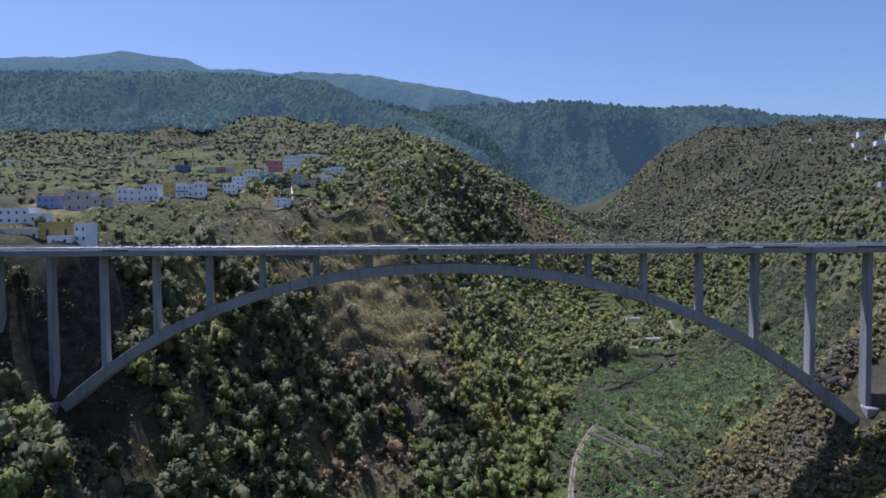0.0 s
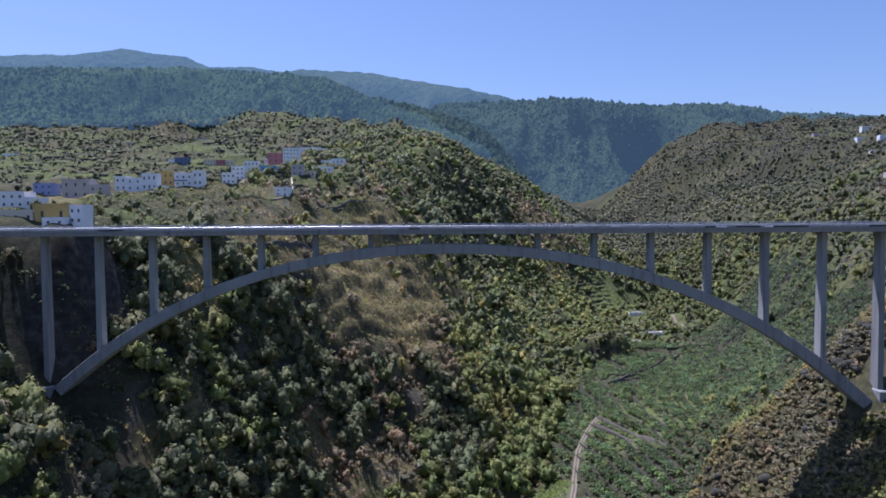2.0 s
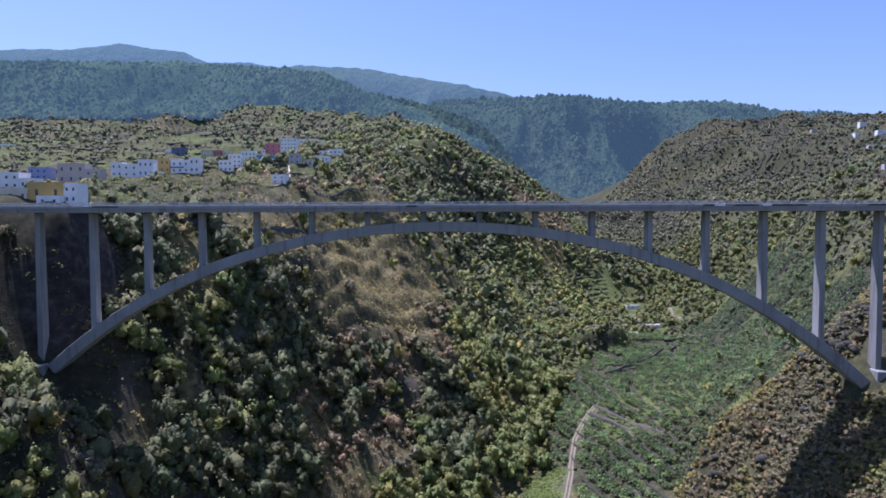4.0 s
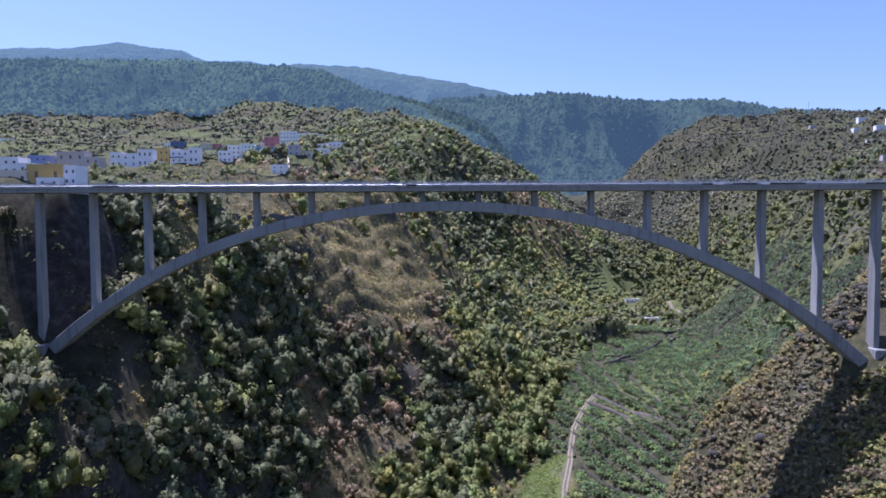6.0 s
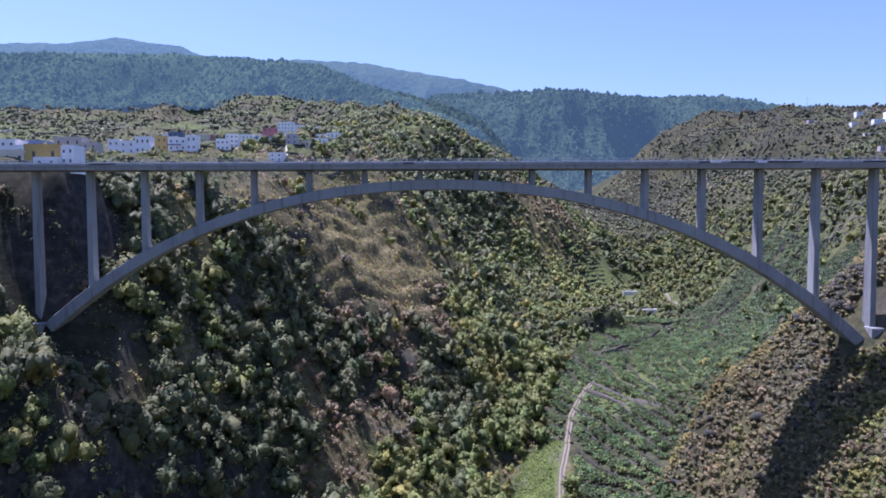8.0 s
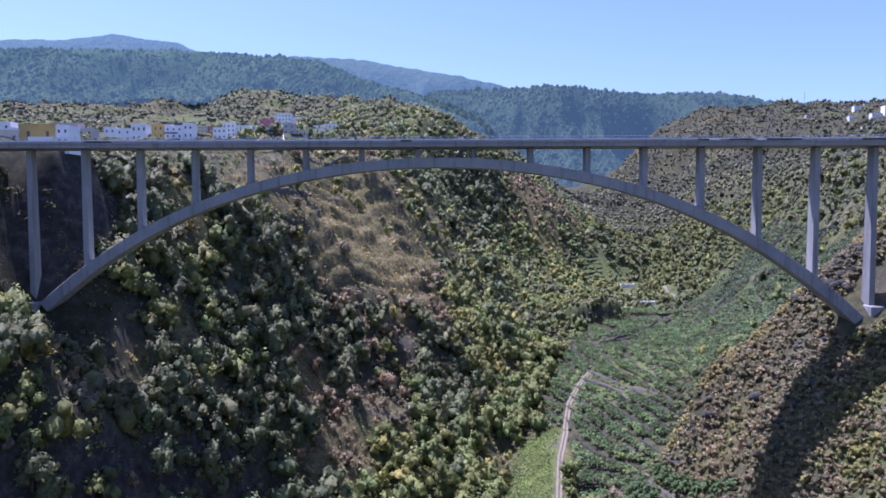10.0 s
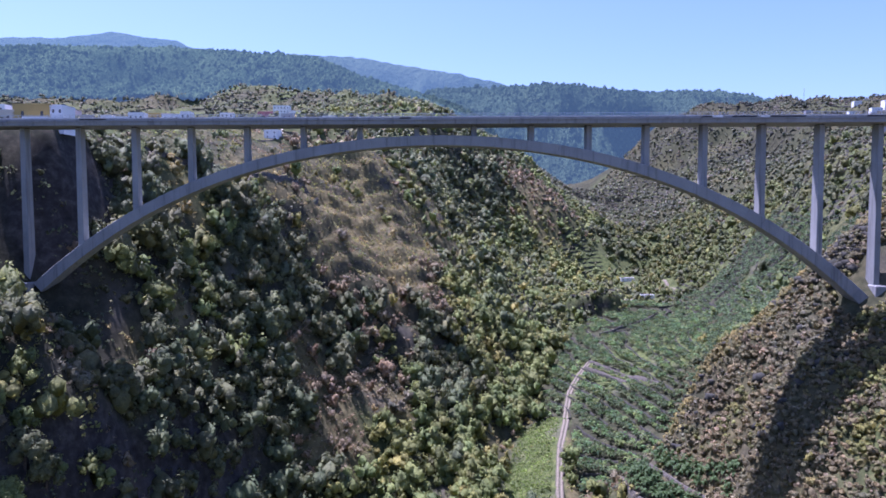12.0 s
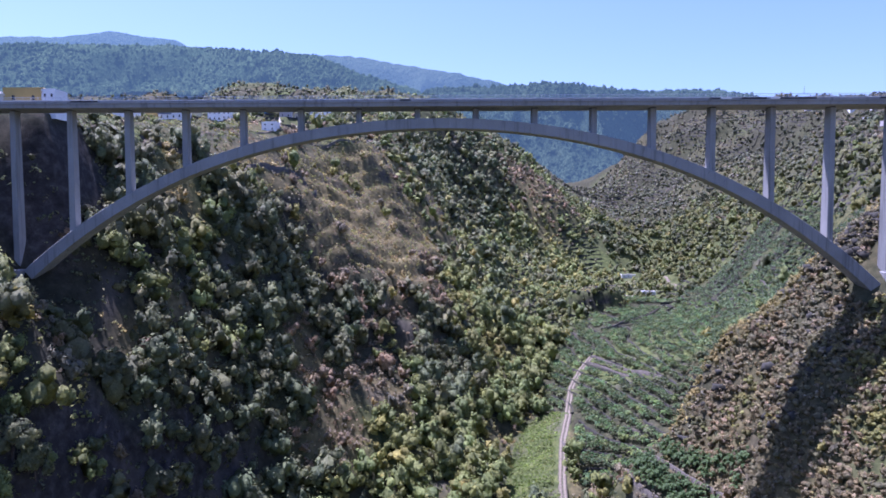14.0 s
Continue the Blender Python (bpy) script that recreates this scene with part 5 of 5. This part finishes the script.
    ok = (rng.random(len(x)) < 0.85 * smooth(475, 380, x + 0.1 * (y - 1000)) * smooth(-0.7, -0.2, fbm(x, y, 60, 3, 181))) & clear_of_houses(x, y, r)
    x, y, z, r = x[ok], y[ok], z[ok], r[ok]
    kind = np.where(fbm(x, y, 45, 3, 185) + rng.normal(0, 0.2, len(x)) > 0.1, rng.choice([1, 1, 4], len(x)), rng.choice([0, 0, 4], len(x)))
    me = crowns("head_wood", rng, np.stack([x, y, z], 1), r, r * 0.5, haze_greyed(tint_of(rng, kind)), 1, 4, 0.34, 1.0, 1)
    tagged(new("head_wood", me), "open woodland on the slopes at the head of the valley", "trees", kind="stuff")


def banana_leaves(rng, c, tall, count):
    """Arching leaves of many banana plants: co (n, count * 3, 4, 3)."""
    n = len(c)
    an = (np.arange(count)[None] / count + rng.uniform(0, 1, (n, 1))) * math.tau + rng.normal(0, 0.25, (n, count))
    length, rise = rng.uniform(1.6, 2.6, (n, count)), rng.uniform(0.25, 1.0, (n, count))
    out = []
    prof = ((0.0, 0.0, 0.12), (0.38, 0.55, 0.46), (0.75, 0.60, 0.44), (1.0, 0.35, 0.08))
    rows = []
    for f, up, wid in prof:
        px = c[:, None, 0] + np.cos(an) * length * f
        py = c[:, None, 1] + np.sin(an) * length * f
        pz = c[:, None, 2] + tall[:, None] + length * (up * rise * 1.6 - 0.35 * f * f)
        sx, sy = -np.sin(an) * wid, np.cos(an) * wid
        rows.append((np.stack([px - sx, py - sy, pz], -1), np.stack([px + sx, py + sy, pz], -1)))
    for (a, b), (d, e) in zip(rows, rows[1:]):
        out.append(np.stack([a, b, e, d], 2))
    return np.concatenate(out, 1)


def plant_bananas():
    rng = np.random.default_rng(8)
    # rows across the field, and the terraces above it
    gx, gy = np.meshgrid(np.arange(40, 215, 2.4), np.arange(40, 440, 3.3))
    x = gx.ravel() + rng.uniform(-0.7, 0.7, gx.size)
    y = gy.ravel() + rng.normal(0, 0.35, gy.size) + 0.12 * x + 2.5 * vnoise(x / 40, gy.ravel() / 40, 5)
    f = in_field(x, y)
    patchy = fbm(x, y, 22, 2, 151)
    lift = field_phase(x, y + 1.0, height(x, y + 1.0, False)) % 1
    ok = (f > 0.5) & off_road(x, y) & (patchy > -0.75) & (rng.random(len(x)) < 0.95) & (lift < 0.78)
    x, y = x[ok], y[ok]
    px, py = scatter(rng, 52, 92, -16, 20, 2.1)
    pz = height(px, py)
    top = np.interp(py, [-13, -7, 1, 10, 17], [79, 76, 72, 68, 64])
    low = np.interp(py, [-5, 2, 8, 13], [64, 60, 57.5, 58])
    ledge = (px > low + 1) & (px < top + 7) & (np.abs(px - top + 0.6) > 1.3) & (py > -16) & (py < 16)
    x, y = np.concatenate([x, px[ledge]]), np.concatenate([y, py[ledge]])
    keep = clear_of_walls(x, y)
    x, y = x[keep], y[keep]
    z = height(x, y)
    order = np.argsort(np.hypot(x - 4, y + 212))
    x, y, z = x[order], y[order], z[order]
    stem = bmesh.new()
    bmesh.ops.create_cone(stem, segments=6, radius1=0.16, radius2=0.1, depth=2.0, matrix=Matrix.Translation((0, 0, 0.7)))
    first = tagged(new("banana_plant"), "banana plant with broad arching green leaves", "banana plant", "banana plants in the field")
    part("stem", stem, BARK, first)
    leaf = banana_leaves(rng, np.zeros((1, 3)), np.array([1.6]), 7).reshape(3, 7, 4, 3).swapaxes(0, 1)
    for k in range(7):
        me = cards_mesh("leaf", leaf[k][None], np.array([[0.120, 0.182, 0.066]]), BANANA)
        child("leaf", me, first)
    first.matrix_basis = pose(x[0], y[0], z[0], 0, 0, 30)
    for i in range(1, 110):
        copy_thing(first, pose(x[i], y[i], z[i], 0, 0, rng.uniform(0, 360)))
    x, y, z = x[110:], y[110:], z[110:]
    tint = np.array([0.120, 0.182, 0.066]) * (rng.uniform(0.5, 1.5, (len(x), 1)) * (1 + 0.35 * fbm(x, y, 16, 3, 155))[:, None]) * np.stack([rng.uniform(0.85, 1.3, len(x)), np.ones(len(x)), rng.uniform(0.8, 1.2, len(x))], 1)
    co = banana_leaves(rng, np.stack([x, y, z], 1), rng.uniform(1.2, 2.0, len(x)), 7)
    tagged(new("banana_plants", cards_mesh("banana_plants", co, tint, BANANA)), "banana plantation on the valley floor", "banana plants", kind="stuff")
    print("bananas", len(x))
    gx, gy = np.meshgrid(np.arange(70, 330, 2.6), np.arange(60, 470, 3.4))
    x = gx.ravel() + rng.uniform(-0.8, 0.8, gx.size)
    y = gy.ravel() + rng.uniform(-0.6, 0.6, gy.size)
    z = height(x, y)
    up = height(x, y + 1.2)
    ok = (orchard(x, y, z) > 0.45) & (np.abs(up - z) < 1.6) & off_road(x, y) & (fbm(x, y, 45, 3, 161) > -0.55) & (in_field(x, y) < 0.4)
    x, y, z = x[ok], y[ok], z[ok]
    tint = np.array([0.108, 0.156, 0.066]) * (1 - 0.2 * smooth(70, 100, z))[:, None] * rng.uniform(0.4, 1.6, (len(x), 1)) * (1 + 0.35 * fbm(x, y, 16, 3, 155))[:, None]
    co = banana_leaves(rng, np.stack([x, y, z], 1), rng.uniform(1.0, 1.7, len(x)), 5)
    tagged(new("banana_terraces", cards_mesh("banana_terraces", co, tint, BANANA)), "banana plants on narrow terraces above the field", "banana plants", kind="stuff")
    print("terrace bananas", len(x))


def drape(name, line, width, material, label, category, lift=0.12, kind="structure", tall=0.0, off=0.0):
    """A strip laid along a line of the plan, following the ground; with tall a wall of that height."""
    pts = np.array(dense([(a, b, 0) for a, b, *_ in line], 2.0))[:, :2] if len(line) > 1 else np.array(line)
    fine = []
    for a, b in zip(pts, pts[1:]):
        k = max(1, int(np.hypot(*(b - a)) / 1.5))
        fine += [a + (b - a) * i / k for i in range(k)]
    pts = np.array(fine + [pts[-1]])
    for _ in range(6):
        pts[1:-1] = (pts[:-2] + 2 * pts[1:-1] + pts[2:]) / 4
    d = unit(np.gradient(pts, axis=0))
    side = np.stack([-d[:, 1], d[:, 0]], 1)
    z = height(pts[:, 0], pts[:, 1])
    pts = pts + side * off
    for _ in range(8):
        z[1:-1] = (z[:-2] + 2 * z[1:-1] + z[2:]) / 4
    rng = np.random.default_rng(len(pts))
    wob = rng.uniform(0.92, 1.08, len(pts)) if not tall else np.ones(len(pts))
    a, b = pts - side * width / 2 * wob[:, None], pts + side * width / 2 * wob[:, None]
    top = z + lift + tall + (rng.uniform(-0.12, 0.12, len(pts)) if tall else 0)
    low = z - 2.5
    co = np.concatenate([np.c_[a, low], np.c_[a, top], np.c_[b, top], np.c_[b, low]])
    n = len(pts)
    i = np.arange(n - 1)
    q = [np.stack([k * n + i, k * n + i + 1, (k + 1) * n + i + 1, (k + 1) * n + i], 1) for k in range(3)]
    return tagged(new(name, array_mesh(name, co, np.concatenate(q), material)), label, category, kind=kind)


TRACK = Nodes("dirt_track")
TRACK.bump(TRACK.noise(0.4, 4), 0.5, 0.08)
TRACK = TRACK.done(TRACK.mix(TRACK.sharpen(TRACK.noise(1.2, 4), 0.45, 0.7), (0.235, 0.200, 0.145), (0.16, 0.138, 0.095)), 0.95, 0.1)
VERGE = Nodes("dusty_verge")
VERGE = VERGE.done(VERGE.mix(VERGE.sharpen(VERGE.noise(0.8, 4), 0.4, 0.65), (0.15, 0.135, 0.10), (0.09, 0.095, 0.05)), 0.95, 0.1)
STONE = Nodes("stone_wall")
vor = STONE.add("ShaderNodeTexVoronoi", Scale=2.2)
STONE.link(STONE.coords(), vor.inputs["Vector"])
STONE.bump(vor.outputs["Distance"], 0.8, 0.12)
STONE = STONE.done(STONE.mix(0.5, STONE.ramp(vor.outputs["Distance"], [(0.1, (0.17, 0.155, 0.125)), (0.6, (0.07, 0.062, 0.05))]), STONE.ramp(STONE.noise(2.0), [(0.3, (0.085, 0.077, 0.062)), (0.7, (0.21, 0.19, 0.155))])), 0.95, 0.15)

DARK_STONE = Nodes("lava_stone")
DARK_STONE.bump(DARK_STONE.noise(0.6, 4), 0.8, 0.2)
DARK_STONE = DARK_STONE.done(DARK_STONE.mix(0.5, DARK_STONE.ramp(DARK_STONE.noise(7.0), [(0.3, (0.035, 0.04, 0.025)), (0.7, (0.085, 0.08, 0.065))]), DARK_STONE.ramp(DARK_STONE.noise(0.9), [(0.3, (0.03, 0.028, 0.026)), (0.7, (0.10, 0.095, 0.085))])), 0.95, 0.1)
drape("road", ROAD, 3.6, VERGE, "pale dirt track beside the banana field", "road", 0.25)
for side in (-0.85, 0.85):
    drape("wheel_track", ROAD, 1.15, TRACK, "pale wheel rut of the dirt track", "road", 0.42, off=side)
drape("road_branch", SIDE_TRACKS[0], 4.0, TRACK, "pale dirt clearing among the fields", "road", 0.3)
drape("road_upper", SIDE_TRACKS[1], 3.5, TRACK, "short pale track above the field", "road", 0.3)
drape("road_valley", SIDE_TRACKS[2], 3.5, TRACK, "pale track at the head of the valley", "road", 0.3)
drape("village_lane", [(-197, 176), (-166, 150), (-153, 164), (-145, 184), (-136, 198), (-124, 203), (-113, 224), (-105, 240)], 2.6, TRACK, "pale lane below the village houses", "road", 0.35)
drape("village_street", [(-150, 254), (-150, 268), (-159, 306), (-182, 388)], 3.2, TRACK, "pale village street between white houses", "road", 0.35)
drape("garden_wall", [(-109, 232), (-116, 264), (-122, 284)], 0.6, PLASTER["cream"], "whitewashed wall beside the lane", "wall", 0.0, "", 2.0)
drape("terrace_wall", [(-94, 238), (-79, 258), (-65, 270), (-56, 326)], 0.7, STONE, "dry stone wall on the terrace edge", "wall", 0.0, "", 1.4)
for line, tall in FIELD_WALLS:
    drape("stone_wall", line, 0.7, STONE, "dry stone retaining wall along a field terrace", "wall", 0.0, "", tall)
drape("canal_wall", CANAL_WALL, 1.0, STONE, "grey stone wall along a hillside canal", "wall", 0.0, "", 2.4)

def terrace_walls(name, label, x0, x1, y0, y1, g, keep, field=False):
    """Dry stone walls along the risers of the terraces: short lengths, each with a face, a top and a back."""
    gx, gy = np.meshgrid(np.arange(x0, x1, g), np.arange(y0, y1, g))
    z = height(gx.ravel(), gy.ravel(), False)
    w = (field_phase if field else terrace_phase)(gx.ravel(), gy.ravel(), z).reshape(gx.shape) + 0.12
    ter = (in_field(gx.ravel(), gy.ravel()) if field else terraced(gx.ravel(), gy.ravel(), z)).reshape(gx.shape)
    lo = np.floor(w)
    cuts = {}
    pts, ids = [], []
    cell = []
    for (di, dj), (ei, ej) in (((0, 0), (0, 1)), ((0, 1), (1, 1)), ((1, 1), (1, 0)), ((1, 0), (0, 0))):
        a = w[di:w.shape[0] - 1 + di, dj:w.shape[1] - 1 + dj]
        b = w[ei:w.shape[0] - 1 + ei, ej:w.shape[1] - 1 + ej]
        level = np.maximum(np.floor(a), np.floor(b))
        cross = np.abs(np.floor(a) - np.floor(b)) == 1
        t = np.where(cross, (level - a) / np.where(a == b, 1, b - a), 0)
        px = gx[:-1, :-1] + g * (dj + (ej - dj) * t)
        py = gy[:-1, :-1] + g * (di + (ei - di) * t)
        cell.append((cross, px, py, level))
    cross = np.array([c[0] for c in cell])
    good = (cross.sum(0) == 2) & (ter[:-1, :-1] > 0.5)
    good &= fbm(gx[:-1, :-1], gy[:-1, :-1], 26, 2, 301) > keep
    i, j = np.where(good)
    order = np.argsort(~cross[:, i, j], axis=0, kind="stable")[:2]
    P = np.array([c[1] for c in cell])[:, i, j]
    Q = np.array([c[2] for c in cell])[:, i, j]
    k = np.arange(len(i))
    ax, ay, bx, by = P[order[0], k], Q[order[0], k], P[order[1], k], Q[order[1], k]
    za, zb = height(ax, ay, False), height(bx, by, False)
    h = np.full(len(ay), FIELD_STEP) if field else terrace_height(ay)
    f = 0.7 + 0.5 * np.abs(fbm(ax, ay, 9, 2, 311))
    nx, ny = by - ay, ax - bx
    n = np.maximum(np.hypot(nx, ny), 1e-6)
    # the face looks downhill
    s = np.where(height(ax + nx / n * 2, ay + ny / n * 2, False) < za, 1.0, -1.0)
    nx, ny = nx / n * s * 0.14, ny / n * s * 0.14
    low, top = -0.7 * h * f, 0.06 * h * f
    co = np.stack([np.stack([ax + nx, ay + ny, za + low], 1), np.stack([bx + nx, by + ny, zb + low], 1), np.stack([bx + nx, by + ny, zb + top], 1), np.stack([ax + nx, ay + ny, za + top], 1),
                   np.stack([bx - nx, by - ny, zb + top], 1), np.stack([ax - nx, ay - ny, za + top], 1), np.stack([bx - nx, by - ny, zb + low], 1), np.stack([ax - nx, ay - ny, za + low], 1)], 1)
    base = (np.arange(len(i)) * 8)[:, None]
    q = np.concatenate([base + np.array([[0, 1, 2, 3]]), base + np.array([[3, 2, 4, 5]]), base + np.array([[5, 4, 6, 7]])])
    tagged(new(name, array_mesh(name, co.reshape(-1, 3), q, DARK_STONE)), label, "walls", kind="stuff")


terrace_walls("terrace_walls", "dry stone walls of the terraces above the valley floor", 24, 420, 110, 760, 4.0, -0.5)
terrace_walls("field_walls", "low dark stone walls between the banana terraces", 40, 215, 40, 380, 2.5, -0.6, True)
terrace_walls("hillside_walls", "dry stone terrace walls on the far hill", 180, 900, 760, 1450, 7.0, -0.35)
terrace_walls("village_walls", "dry stone terrace walls round the village", -760, 40, 222, 1020, 6.0, 0.1)


# ---- rocks, mast ----
def basalt_blocks():
    """Dark angular rocks breaking through the spur and the knoll."""
    rng = np.random.default_rng(21)
    x = np.concatenate([rng.uniform(64, 150, 300), 115 + rng.normal(0, 15, 60), rng.uniform(120, 136, 170)])
    y = np.concatenate([rng.uniform(-30, 34, 300), 368 + rng.normal(0, 9, 60), rng.uniform(7, 21, 170)])
    z = height(x, y)
    crag = np.arange(len(x)) >= 360
    ok = ((fbm(x, y, 14, 2, 401) > 0.0) | (y > 300) | crag) & ((np.abs(y) > 6) | (x < 120)) & (x > np.interp(y, [-13, 17], [88, 74]))
    x, y, z, crag = x[ok], y[ok], z[ok], crag[ok]
    v, f = ICO[1]
    n = len(x)
    r = (0.5 + 1.1 * rng.random(n) ** 2) * np.where(crag, 1.15, 1.0)
    co = np.sign(v[None]) * np.abs(v[None]) ** 0.6 * rng.uniform(0.55, 1.3, (n, len(v), 1)) * np.stack([rng.uniform(0.8, 1.8, n), rng.uniform(0.6, 1.2, n), rng.uniform(0.5, 1.1, n)], 1)[:, None] * r[:, None, None]
    co = co + np.stack([x, y, z - 0.1 * r], 1)[:, None]
    tri = (f[None] + (np.arange(n) * len(v))[:, None, None]).reshape(-1, 3)
    tagged(new("basalt_rocks", array_mesh("basalt_rocks", co.reshape(-1, 3), tri, DARK_STONE)), "dark basalt rocks breaking through the scrub", "rocks", kind="stuff")


def mast(x, y, tall):
    z = float(height([x], [y])[0])
    top = tagged(new("radio_mast"), "slim grey lattice radio mast on the hill", "mast")
    top.matrix_basis = pose(x, y, z)
    for sx, sy in ((-0.6, -0.6), (0.6, -0.6), (0, 0.7)):
        box_part("leg", (sx - 0.1, sy - 0.1, -1), (sx + 0.1, sy + 0.1, tall), STEEL, top)
    for i in range(int(tall / 3)):
        box_part("brace", (-0.7, -0.68, 3 * i + 0.9), (0.7, 0.7, 3 * i + 1.1), STEEL, top)
    box_part("antenna", (-0.9, -1.1, tall - 3), (-0.4, -0.7, tall - 0.5), WHITE_PANEL, top, "white panel antenna")


basalt_blocks()
mast(772, 1382, 30)
mast(610, 1400, 24)

plant_near()
plant_far()
plant_bananas()
